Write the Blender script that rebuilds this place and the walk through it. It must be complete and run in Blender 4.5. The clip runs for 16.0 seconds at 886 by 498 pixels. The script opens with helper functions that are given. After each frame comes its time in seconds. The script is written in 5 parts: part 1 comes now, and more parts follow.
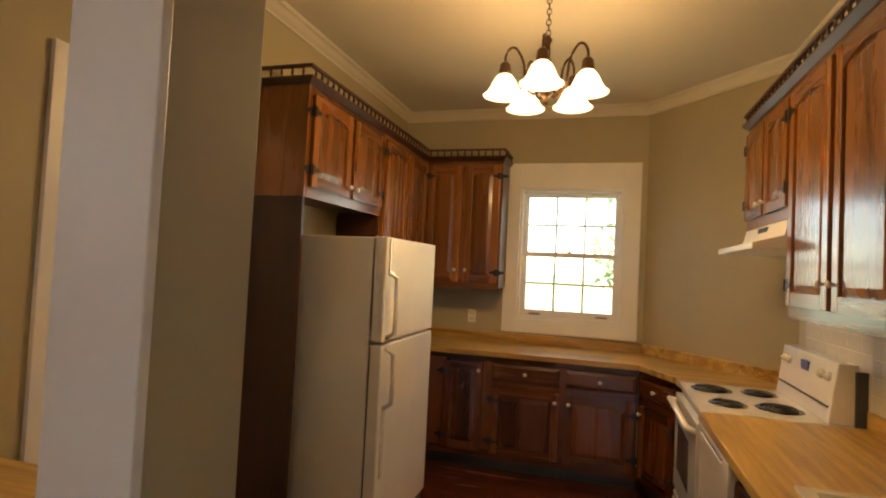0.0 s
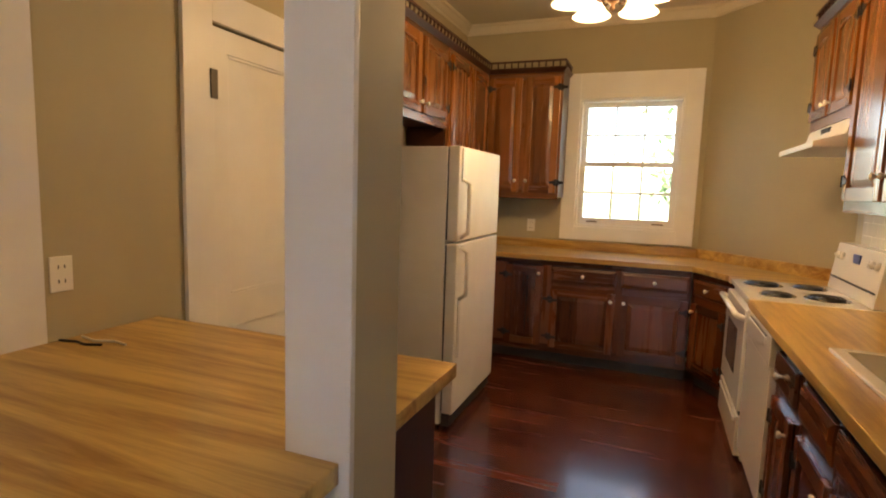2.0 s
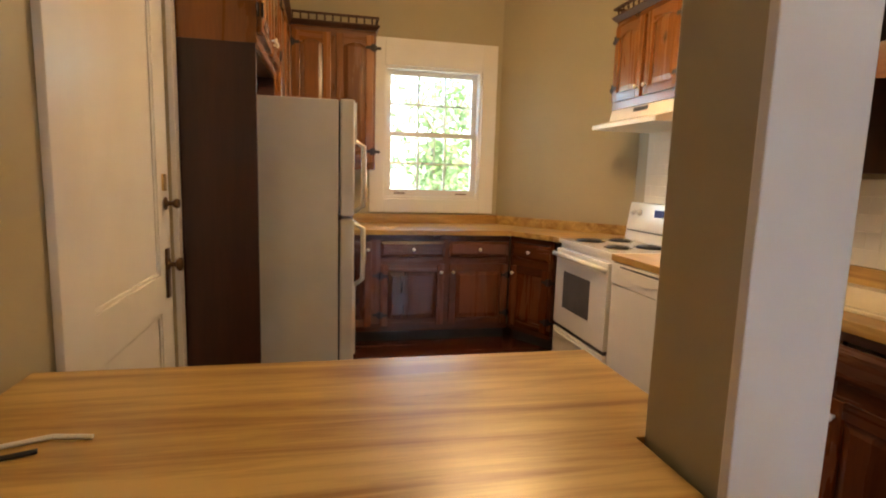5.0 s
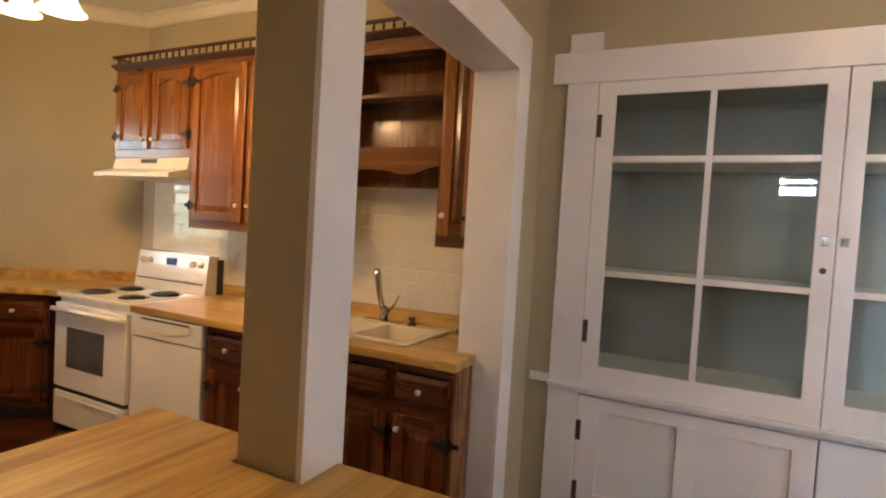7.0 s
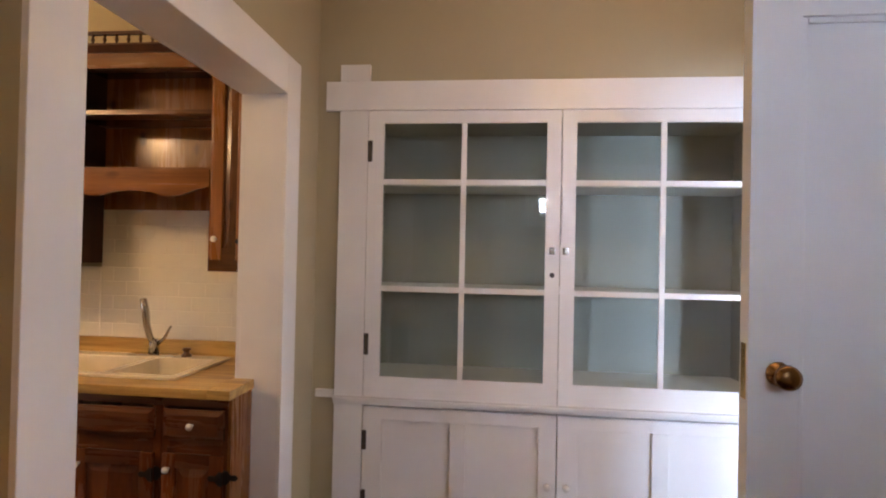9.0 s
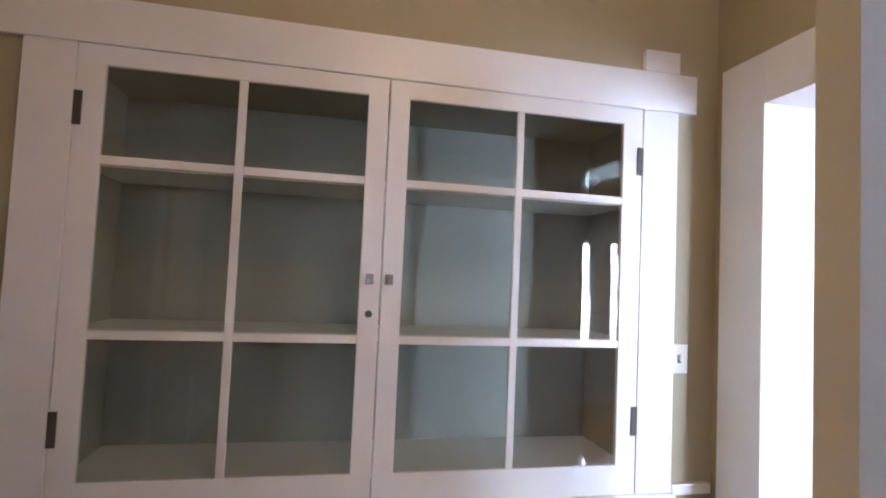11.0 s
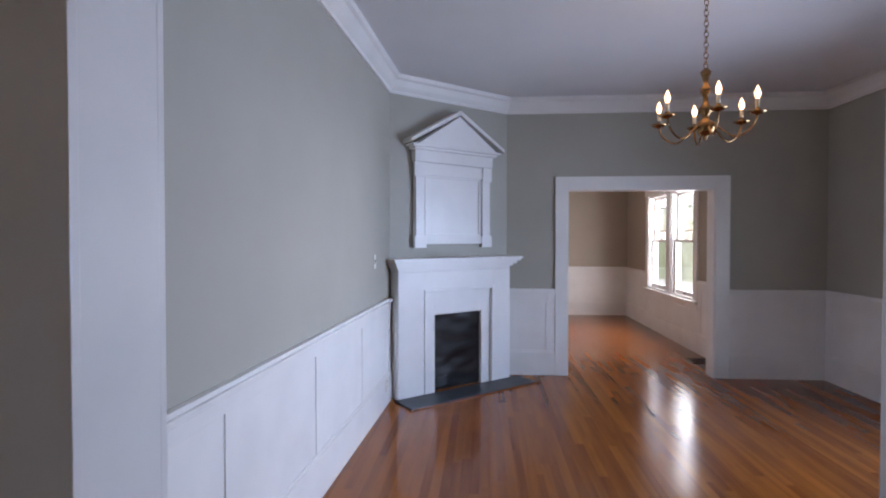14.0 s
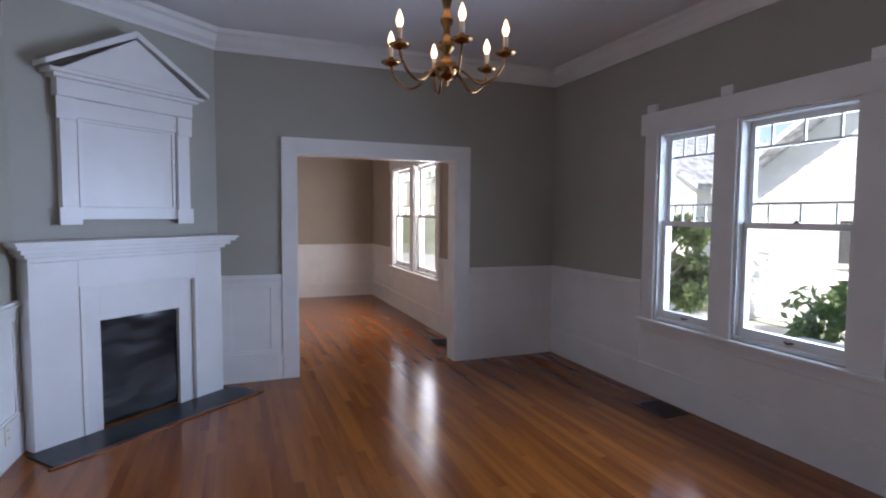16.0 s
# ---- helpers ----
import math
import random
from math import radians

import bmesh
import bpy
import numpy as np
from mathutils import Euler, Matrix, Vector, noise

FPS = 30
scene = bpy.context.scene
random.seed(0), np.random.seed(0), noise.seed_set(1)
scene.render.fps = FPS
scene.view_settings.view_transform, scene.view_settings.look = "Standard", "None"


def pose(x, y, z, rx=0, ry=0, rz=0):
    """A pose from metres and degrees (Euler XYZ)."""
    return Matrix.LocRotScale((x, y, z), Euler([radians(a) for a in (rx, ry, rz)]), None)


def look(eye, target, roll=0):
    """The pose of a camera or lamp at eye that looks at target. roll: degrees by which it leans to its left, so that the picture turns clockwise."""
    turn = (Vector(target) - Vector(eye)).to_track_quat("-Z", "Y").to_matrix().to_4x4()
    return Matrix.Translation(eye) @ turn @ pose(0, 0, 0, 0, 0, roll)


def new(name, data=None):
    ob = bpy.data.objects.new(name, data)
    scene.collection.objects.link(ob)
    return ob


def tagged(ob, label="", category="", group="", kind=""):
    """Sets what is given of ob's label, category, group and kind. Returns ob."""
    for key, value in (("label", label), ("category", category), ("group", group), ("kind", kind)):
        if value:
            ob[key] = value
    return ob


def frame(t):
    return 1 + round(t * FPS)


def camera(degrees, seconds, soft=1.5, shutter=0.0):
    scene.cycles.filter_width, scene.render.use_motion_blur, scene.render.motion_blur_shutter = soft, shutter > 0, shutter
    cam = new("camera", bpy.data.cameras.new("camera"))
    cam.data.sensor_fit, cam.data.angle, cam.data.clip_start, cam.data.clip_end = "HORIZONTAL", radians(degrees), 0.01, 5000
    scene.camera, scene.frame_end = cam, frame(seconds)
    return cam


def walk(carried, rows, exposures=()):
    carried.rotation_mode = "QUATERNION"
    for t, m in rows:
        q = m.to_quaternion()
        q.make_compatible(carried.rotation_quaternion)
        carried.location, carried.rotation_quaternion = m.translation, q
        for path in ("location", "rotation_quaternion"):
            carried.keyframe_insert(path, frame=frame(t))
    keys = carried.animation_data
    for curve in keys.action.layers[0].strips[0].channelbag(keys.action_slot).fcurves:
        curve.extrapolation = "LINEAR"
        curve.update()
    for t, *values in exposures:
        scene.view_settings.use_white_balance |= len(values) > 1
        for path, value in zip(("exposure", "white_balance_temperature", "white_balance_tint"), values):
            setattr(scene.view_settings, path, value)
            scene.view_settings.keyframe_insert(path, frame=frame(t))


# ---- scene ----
cam = camera(79.3, 16.0, soft=2.0)
PATH = [
    (0, (1.303, 0.816, 1.531), (0.731, 2.731, 1.603), 2.8),
    (0.5, (1.320, 0.719, 1.515), (0.817, 2.654, 1.538), 3.2),
    (1, (1.331, 0.625, 1.493), (0.826, 2.560, 1.436), 3.2),
    (1.5, (1.361, 0.538, 1.467), (0.746, 2.435, 1.314), 2.8),
    (2, (1.281, 0.498, 1.442), (0.555, 2.348, 1.214), 1.8),
    (2.5, (1.164, 0.486, 1.429), (0.347, 2.289, 1.146), 0.9),
    (3, (1.032, 0.536, 1.411), (0.180, 2.316, 1.088), 0.3),
    (3.2, (0.988, 0.537, 1.426), (0.147, 2.316, 1.069), 0.8),
    (5.3, (0.078, 0.788, 1.336), (0.778, 2.643, 1.078), 1.5),
    (5.5, (0.082, 0.778, 1.410), (0.961, 2.557, 1.158), 1.5),
    (6, (-0.100, 0.713, 1.457), (1.244, 2.182, 1.263), 2.0),
    (6.5, (-0.157, 0.695, 1.455), (1.498, 1.812, 1.333), 4.0),
    (7, (-0.259, 0.587, 1.481), (1.535, 1.467, 1.402), 3.4),
    (7.5, (-0.376, 0.504, 1.488), (1.502, 1.191, 1.445), 2.7),
    (8, (-0.463, 0.420, 1.497), (1.468, 0.941, 1.462), 1.4),
    (8.5, (-0.444, 0.418, 1.484), (1.526, 0.761, 1.464), 1.1),
    (8.7, (-0.399, 0.421, 1.484), (1.581, 0.701, 1.479), 1.1),
    (10.8, (0.429, 0.293, 1.553), (2.407, 0.018, 1.675), 2.5),
    (11, (0.550, 0.291, 1.538), (2.503, -0.126, 1.640), 2.5),
    (11.5, (0.845, 0.310, 1.510), (2.637, -0.577, 1.563), 2.9),
    (12, (1.056, 0.311, 1.482), (2.518, -1.054, 1.497), -0.3),
    (12.5, (1.292, 0.014, 1.457), (2.461, -1.610, 1.456), 0.1),
    (13, (1.389, -0.162, 1.445), (2.234, -1.975, 1.428), 0.9),
    (13.5, (1.474, -0.284, 1.484), (1.956, -2.225, 1.461), -0.4),
    (14, (1.562, -0.463, 1.471), (1.709, -2.457, 1.433), -0.0),
    (14.5, (1.568, -0.774, 1.465), (1.459, -2.770, 1.392), 0.2),
    (15, (1.513, -0.969, 1.478), (1.187, -2.939, 1.364), 0.8),
    (15.5, (1.358, -1.267, 1.499), (0.821, -3.189, 1.362), 1.3),
    (16, (1.185, -1.398, 1.468), (0.452, -3.254, 1.340), 0.4),
]
EXPOSURES = [(0.0, 2.82, 7700, 12), (1.5, 3.2, 7400, 12), (3.0, 3.3, 7000, 12), (6.0, 3.4, 6750, 13), (7.5, 3.42, 7000, 16), (8.5, 3.5, 6700, 18), (11.0, 3.1, 6650, 18), (11.5, 2.5, 6650, 18), (12.0, 2.05, 6700, 19), (12.5, 1.6, 6700, 20), (13.5, 1.06, 6600, 20), (14.5, 0.86, 6600, 20), (16.0, 0.6, 6500, 19)]
walk(cam, [(t, look(eye, target, roll)) for t, eye, target, roll in PATH], EXPOSURES)

# ---------- world, sun, large lights ----------
world = bpy.data.worlds.new("sky_world")
scene.world = world
world.use_nodes = True
_nt = world.node_tree
_nt.nodes.clear()
_sky = _nt.nodes.new("ShaderNodeTexSky")
_sky.sky_type = "NISHITA"
_sky.sun_disc = False
_sky.sun_elevation = radians(46)
_sky.sun_rotation = radians(113)
_bg = _nt.nodes.new("ShaderNodeBackground")
_bg.inputs[1].default_value = 0.15
_wo = _nt.nodes.new("ShaderNodeOutputWorld")
_nt.links.new(_sky.outputs[0], _bg.inputs[0])
_nt.links.new(_bg.outputs[0], _wo.inputs[0])


def lamp(name, kind, m, energy, color, **kw):
    d = bpy.data.lights.new(name, kind)
    d.energy, d.color = energy, color
    for k, v in kw.items():
        if k == "size":
            d.size = v
        elif k == "size_y":
            d.shape = "RECTANGLE"
            d.size_y = v
        elif k == "radius":
            d.shadow_soft_size = v
        elif k == "angle":
            d.angle = v
        elif k == "spread":
            d.spread = v
    o = new(name, d)
    o.matrix_world = m
    return o


# high sun over the roof, from the street side
lamp("sun", "SUN", look((14, -6, 16), (0, 0, 0)), 5.0, (1.0, 0.95, 0.86), angle=radians(0.6))
DAY = (0.60, 0.74, 1.0)
lamp("sky_kitchen_window", "AREA", look((1.03, 5.78, 1.75), (1.03, 3.5, 1.2)), 0.45, DAY, size=0.9, size_y=1.1)
lamp("sky_dining_windows", "AREA", look((-2.40, -3.70, 1.45), (0.5, -3.78, 1.0)), 80, (0.52, 0.70, 1.0), size=2.3, size_y=1.5, spread=radians(120))
lamp("sky_living_windows", "AREA", look((-1.60, -8.65, 1.5), (1.2, -8.65, 0.7)), 75, (0.95, 0.95, 1.0), size=1.8, size_y=1.5)
lamp("sky_breakfast_window", "AREA", look((-1.90, -0.25, 2.14), (1.0, -0.35, 1.2)), 3.2, DAY, size=0.5, size_y=0.3, spread=radians(80))

# ---------- plan ----------
XR, XL, H = 2.46, -0.50, 2.97
YW = 5.50                      # kitchen window wall
DIAG = ((1.64, 5.50), (2.46, 4.55))
Y1, Y2 = 1.39, 1.56            # divider between kitchen and breakfast room
XB = -1.70                     # breakfast room's outer wall
YB = -1.26                    # breakfast side of the dining wall
YD = -1.46                    # dining side of it
XD = 2.57                      # dining room's inner wall
XO = -2.01                     # dining room's outer wall
YF = -6.29                     # dining room's end wall
FP_A, FP_B = (2.415, -5.341), (1.30, -6.29)
XLR, YLR = -1.21, -10.95       # front room's outer and end walls


# ---------- materials ----------
def mat(name, color, rough=0.5, metal=0.0, var=0.06, scale=6.0, bump=0.0, bscale=60.0, coat=0.0, spec=0.5, hue=None, stretch=(1, 1, 1), dirt=0.0):
    m = bpy.data.materials.new(name)
    m.use_nodes = True
    nt = m.node_tree
    b = nt.nodes["Principled BSDF"]
    b.inputs["Roughness"].default_value = rough
    b.inputs["Metallic"].default_value = metal
    b.inputs["Coat Weight"].default_value = coat
    b.inputs["Specular IOR Level"].default_value = spec
    tc = nt.nodes.new("ShaderNodeTexCoord")
    mp = nt.nodes.new("ShaderNodeMapping")
    mp.inputs["Scale"].default_value = stretch
    nt.links.new(tc.outputs["Object"], mp.inputs[0])
    n1 = nt.nodes.new("ShaderNodeTexNoise")
    n1.inputs["Scale"].default_value = scale
    n1.inputs["Detail"].default_value = 6
    nt.links.new(mp.outputs[0], n1.inputs["Vector"])
    ramp = nt.nodes.new("ShaderNodeMix")
    ramp.data_type = "RGBA"
    c2 = hue if hue else tuple(max(0, c * (1 - 3 * var)) for c in color)
    c1 = tuple(min(1, c * (1 + var)) for c in color)
    ramp.inputs[6].default_value = (*c1, 1)
    ramp.inputs[7].default_value = (*c2, 1)
    mr = nt.nodes.new("ShaderNodeMapRange")
    mr.inputs[1].default_value, mr.inputs[2].default_value = 0.38, 0.72
    nt.links.new(n1.outputs[0], mr.inputs[0])
    nt.links.new(mr.outputs[0], ramp.inputs[0])
    nt.links.new(ramp.outputs[2], b.inputs["Base Color"])
    rr = nt.nodes.new("ShaderNodeMapRange")
    rr.inputs[3].default_value, rr.inputs[4].default_value = max(0.02, rough - 0.03), min(1, rough + 0.04)
    n3 = nt.nodes.new("ShaderNodeTexNoise")
    n3.inputs["Scale"].default_value = scale * 0.35
    n3.inputs["Detail"].default_value = 4
    nt.links.new(tc.outputs["Object"], n3.inputs["Vector"])
    nt.links.new(n3.outputs[0], rr.inputs[0])
    nt.links.new(rr.outputs[0], b.inputs["Roughness"])
    if bump:
        n2 = nt.nodes.new("ShaderNodeTexNoise")
        n2.inputs["Scale"].default_value = bscale
        n2.inputs["Detail"].default_value = 3
        nt.links.new(mp.outputs[0], n2.inputs["Vector"])
        bp = nt.nodes.new("ShaderNodeBump")
        bp.inputs["Strength"].default_value = bump
        bp.inputs["Distance"].default_value = 0.004
        nt.links.new(n2.outputs[0], bp.inputs["Height"])
        nt.links.new(bp.outputs[0], b.inputs["Normal"])
    return m


def wood(name, dark, light, axis=0, rough=0.3, grain=9.0, knots=0.0, coat=0.0, piece=0.25, band=1.0, fine=0.25, bump=0.12, gloss_var=1.0):
    """Wood with grain along an axis of the object; each piece differs."""
    m = bpy.data.materials.new(name)
    m.use_nodes = True
    nt = m.node_tree
    b = nt.nodes["Principled BSDF"]
    b.inputs["Roughness"].default_value = rough
    b.inputs["Coat Weight"].default_value = coat
    b.inputs["Coat Roughness"].default_value = 0.12
    tc = nt.nodes.new("ShaderNodeTexCoord")
    oi = nt.nodes.new("ShaderNodeObjectInfo")
    geo = nt.nodes.new("ShaderNodeNewGeometry")
    add = nt.nodes.new("ShaderNodeMath")
    nt.links.new(oi.outputs["Random"], add.inputs[0])
    nt.links.new(geo.outputs["Random Per Island"], add.inputs[1])
    off = nt.nodes.new("ShaderNodeVectorMath")
    off.operation = "SCALE"
    off.inputs[0].default_value = (7.3, 11.1, 5.7)
    nt.links.new(add.outputs[0], off.inputs["Scale"])
    va = nt.nodes.new("ShaderNodeVectorMath")
    nt.links.new(tc.outputs["Object"], va.inputs[0])
    nt.links.new(off.outputs[0], va.inputs[1])
    mp = nt.nodes.new("ShaderNodeMapping")
    s = [1.0, 1.0, 1.0]
    s[axis] = 0.07
    mp.inputs["Scale"].default_value = s
    nt.links.new(va.outputs[0], mp.inputs[0])
    n1 = nt.nodes.new("ShaderNodeTexNoise")
    n1.inputs["Scale"].default_value = grain
    n1.inputs["Detail"].default_value = 8
    n1.inputs["Roughness"].default_value = 0.62
    n1.inputs["Distortion"].default_value = 0.6
    nt.links.new(mp.outputs[0], n1.inputs["Vector"])
    n2 = nt.nodes.new("ShaderNodeTexNoise")
    n2.inputs["Scale"].default_value = grain * 14
    n2.inputs["Detail"].default_value = 3
    nt.links.new(mp.outputs[0], n2.inputs["Vector"])
    mx = nt.nodes.new("ShaderNodeMix")
    mx.inputs[0].default_value = fine
    nt.links.new(n1.outputs[0], mx.inputs[2])
    nt.links.new(n2.outputs[0], mx.inputs[3])
    pa = nt.nodes.new("ShaderNodeMath")
    pa.operation = "MULTIPLY_ADD"
    pa.inputs[1].default_value = piece
    nt.links.new(add.outputs[0], pa.inputs[0])
    nt.links.new(mx.outputs[0], pa.inputs[2])
    mr = nt.nodes.new("ShaderNodeMapRange")
    mr.inputs[1].default_value, mr.inputs[2].default_value = 0.5 - 0.17 / band + piece * 0.5, 0.5 + 0.17 / band + piece * 1.1
    nt.links.new(pa.outputs[0], mr.inputs[0])
    mix = nt.nodes.new("ShaderNodeMix")
    mix.data_type = "RGBA"
    mix.inputs[6].default_value, mix.inputs[7].default_value = (*dark, 1), (*light, 1)
    nt.links.new(mr.outputs[0], mix.inputs[0])
    out = mix.outputs[2]
    if knots:
        vo = nt.nodes.new("ShaderNodeTexVoronoi")
        vo.inputs["Scale"].default_value = 4.5
        mp2 = nt.nodes.new("ShaderNodeMapping")
        s2 = [1.0, 1.0, 1.0]
        s2[axis] = 0.55
        mp2.inputs["Scale"].default_value = s2
        nt.links.new(va.outputs[0], mp2.inputs[0])
        nt.links.new(mp2.outputs[0], vo.inputs["Vector"])
        kr = nt.nodes.new("ShaderNodeMapRange")
        kr.inputs[1].default_value, kr.inputs[2].default_value = 0.05, 0.13
        kr.inputs[3].default_value, kr.inputs[4].default_value = knots, 0.0
        nt.links.new(vo.outputs["Distance"], kr.inputs[0])
        km = nt.nodes.new("ShaderNodeMix")
        km.data_type = "RGBA"
        km.inputs[7].default_value = (*(c * 0.25 for c in dark), 1)
        nt.links.new(kr.outputs[0], km.inputs[0])
        nt.links.new(out, km.inputs[6])
        out = km.outputs[2]
    nt.links.new(out, b.inputs["Base Color"])
    rr = nt.nodes.new("ShaderNodeMapRange")
    rr.inputs[3].default_value, rr.inputs[4].default_value = max(0.03, rough - 0.06 * gloss_var), rough + 0.12 * gloss_var
    nt.links.new(n1.outputs[0], rr.inputs[0])
    nt.links.new(rr.outputs[0], b.inputs["Roughness"])
    bp = nt.nodes.new("ShaderNodeBump")
    bp.inputs["Strength"].default_value = bump
    bp.inputs["Distance"].default_value = 0.002
    nt.links.new(mx.outputs[0], bp.inputs["Height"])
    nt.links.new(bp.outputs[0], b.inputs["Normal"])
    return m


def glow(name, color, strength):
    m = bpy.data.materials.new(name)
    m.use_nodes = True
    b = m.node_tree.nodes["Principled BSDF"]
    b.inputs["Base Color"].default_value = (0.9, 0.88, 0.82, 1)
    b.inputs["Emission Color"].default_value = (*color, 1)
    b.inputs["Emission Strength"].default_value = strength
    return m


def glass_mat(name, tint=(1, 1, 1), rough=0.0):
    m = bpy.data.materials.new(name)
    m.use_nodes = True
    nt = m.node_tree
    nt.nodes.clear()
    tr = nt.nodes.new("ShaderNodeBsdfTransparent")
    tr.inputs[0].default_value = (*tint, 1)
    gl = nt.nodes.new("ShaderNodeBsdfGlossy")
    gl.inputs["Roughness"].default_value = rough
    lw = nt.nodes.new("ShaderNodeLayerWeight")
    lw.inputs[0].default_value = 0.5
    pw = nt.nodes.new("ShaderNodeMath")
    pw.operation = "POWER"
    pw.inputs[1].default_value = 4.0
    nt.links.new(lw.outputs["Facing"], pw.inputs[0])
    fr = nt.nodes.new("ShaderNodeMath")
    fr.operation = "MULTIPLY_ADD"
    fr.inputs[1].default_value, fr.inputs[2].default_value = 0.8, 0.04
    nt.links.new(pw.outputs[0], fr.inputs[0])
    mx = nt.nodes.new("ShaderNodeMixShader")
    o = nt.nodes.new("ShaderNodeOutputMaterial")
    nt.links.new(fr.outputs[0], mx.inputs[0])
    nt.links.new(tr.outputs[0], mx.inputs[1])
    nt.links.new(gl.outputs[0], mx.inputs[2])
    nt.links.new(mx.outputs[0], o.inputs[0])
    return m


TAN = mat("tan_wall_paint", (0.44, 0.382, 0.248), 0.55, var=0.02, scale=1.6, bump=0.06, bscale=220)
GREY = mat("grey_green_wall_paint", (0.41, 0.395, 0.335), 0.55, var=0.02, scale=1.6, bump=0.06, bscale=220)
BROWN = mat("taupe_wall_paint", (0.40, 0.345, 0.27), 0.55, var=0.02, scale=1.6, bump=0.06, bscale=220)
CEIL = mat("ceiling_paint", (0.72, 0.66, 0.53), 0.7, var=0.015, scale=1.2, bump=0.05, bscale=160)
CEILD = mat("dining_ceiling_paint", (0.74, 0.74, 0.74), 0.7, var=0.015, scale=1.2, bump=0.05, bscale=160)
WHITE = mat("white_gloss_trim", (0.80, 0.79, 0.77), 0.36, var=0.02, scale=3, bump=0.05, bscale=45, coat=0.05)
TRIM2 = mat("white_semigloss_trim", (0.82, 0.81, 0.78), 0.35, var=0.02, scale=3, bump=0.04, bscale=60)
PINE = wood("stained_knotty_pine", (0.05, 0.014, 0.004), (0.31, 0.112, 0.022), axis=2, rough=0.24, grain=9, knots=0.75, coat=0.35, piece=0.22)
PINEH = wood("stained_knotty_pine_rail", (0.055, 0.015, 0.004), (0.25, 0.085, 0.017), axis=0, rough=0.24, grain=9, knots=0.5, coat=0.35, piece=0.22)
# base cabinets: redder stained pine, with the below-counter shade put into its colour
PINEB = wood("shaded_red_stained_pine", (0.028, 0.007, 0.003), (0.165, 0.046, 0.013), axis=2, rough=0.24, grain=9, knots=0.75, coat=0.3, piece=0.22)
PINEBH = wood("shaded_red_stained_pine_rail", (0.030, 0.008, 0.003), (0.15, 0.042, 0.012), axis=0, rough=0.24, grain=9, knots=0.5, coat=0.3, piece=0.22)
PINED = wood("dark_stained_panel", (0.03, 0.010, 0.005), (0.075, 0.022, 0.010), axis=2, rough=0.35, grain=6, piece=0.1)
TOP = wood("butcher_block_laminate", (0.32, 0.165, 0.034), (0.64, 0.42, 0.135), axis=0, rough=0.3, grain=15, piece=0.0, coat=0.1, band=1.5, fine=0.12)
TOPY = wood("butcher_block_laminate_lengthwise", (0.32, 0.165, 0.034), (0.64, 0.42, 0.135), axis=1, rough=0.3, grain=15, piece=0.0, coat=0.1, band=1.5, fine=0.12)
AGED = mat("aged_brass", (0.30, 0.165, 0.065), 0.22, metal=1.0, var=0.12)
OAK = wood("oak_strip_floor", (0.14, 0.034, 0.006), (0.33, 0.105, 0.020), axis=1, rough=0.17, grain=8, piece=0.30, coat=0.0, band=1.0, fine=0.0, bump=0.0, gloss_var=0.15)
OAK.node_tree.nodes["Principled BSDF"].inputs["Specular IOR Level"].default_value = 0.3
CHERRY = wood("dark_red_laminate_floor", (0.022, 0.005, 0.003), (0.115, 0.026, 0.011), axis=0, rough=0.22, grain=11, piece=0.3, coat=0.3, band=1.5, bump=0.05)
ENAMEL = mat("white_enamel", (0.82, 0.80, 0.74), 0.18, var=0.015, scale=2, coat=0.4)
TEXTURED = mat("pebbled_white_enamel", (0.78, 0.755, 0.68), 0.32, var=0.02, scale=4, bump=0.3, bscale=350)
CREAM = mat("cream_sink_composite", (0.74, 0.66, 0.50), 0.25, var=0.03, scale=8, coat=0.3)
PORC = mat("porcelain_knob", (0.85, 0.83, 0.78), 0.12, var=0.01, coat=0.5)
IRON = mat("black_iron", (0.025, 0.022, 0.020), 0.45, metal=0.6, var=0.1)
COIL = mat("burner_coil", (0.02, 0.02, 0.02), 0.4, metal=0.3)
CHROME = mat("brushed_nickel", (0.48, 0.46, 0.43), 0.18, metal=1.0, var=0.03)
BRASS = mat("polished_brass", (0.72, 0.50, 0.22), 0.15, metal=1.0, var=0.05)
BRONZE = mat("dark_bronze", (0.13, 0.075, 0.04), 0.28, metal=0.9, var=0.1)
OLDBR = mat("aged_brass_hinge", (0.07, 0.055, 0.04), 0.5, metal=0.3, var=0.15)
TILE = mat("white_glazed_tile", (0.80, 0.77, 0.68), 0.08, var=0.015, coat=0.5)
GROUT = mat("tile_grout", (0.80, 0.77, 0.68), 0.8)
SLATE = mat("black_slate_hearth", (0.020, 0.022, 0.026), 0.34, spec=0.3, var=0.2, scale=9, bump=0.15, bscale=40)
FIREBLK = mat("black_firebox_cover", (0.006, 0.006, 0.007), 0.24, spec=0.45, var=0.2, bump=0.08, bscale=8)
DARKGL = mat("oven_door_glass", (0.10, 0.10, 0.10), 0.08, var=0.05)
PLATE = mat("ivory_wall_plate", (0.82, 0.79, 0.70), 0.3, var=0.01)
SLOT = mat("dark_slot", (0.05, 0.05, 0.05), 0.5)
GLASS = glass_mat("window_glass", (0.96, 0.98, 0.97))
CGLASS = glass_mat("cabinet_glass", (0.86, 0.90, 0.88))
VENTM = mat("dark_floor_register", (0.045, 0.035, 0.028), 0.4, metal=0.5)
INSIDE = mat("cabinet_interior_paint", (0.38, 0.37, 0.32), 0.5, var=0.04, scale=4)
SHADE = glow("frosted_glass_shade_lit", (1.0, 0.76, 0.45), 0.55)
BULB = glow("candle_bulb_lit", (1.0, 0.58, 0.27), 2.8)
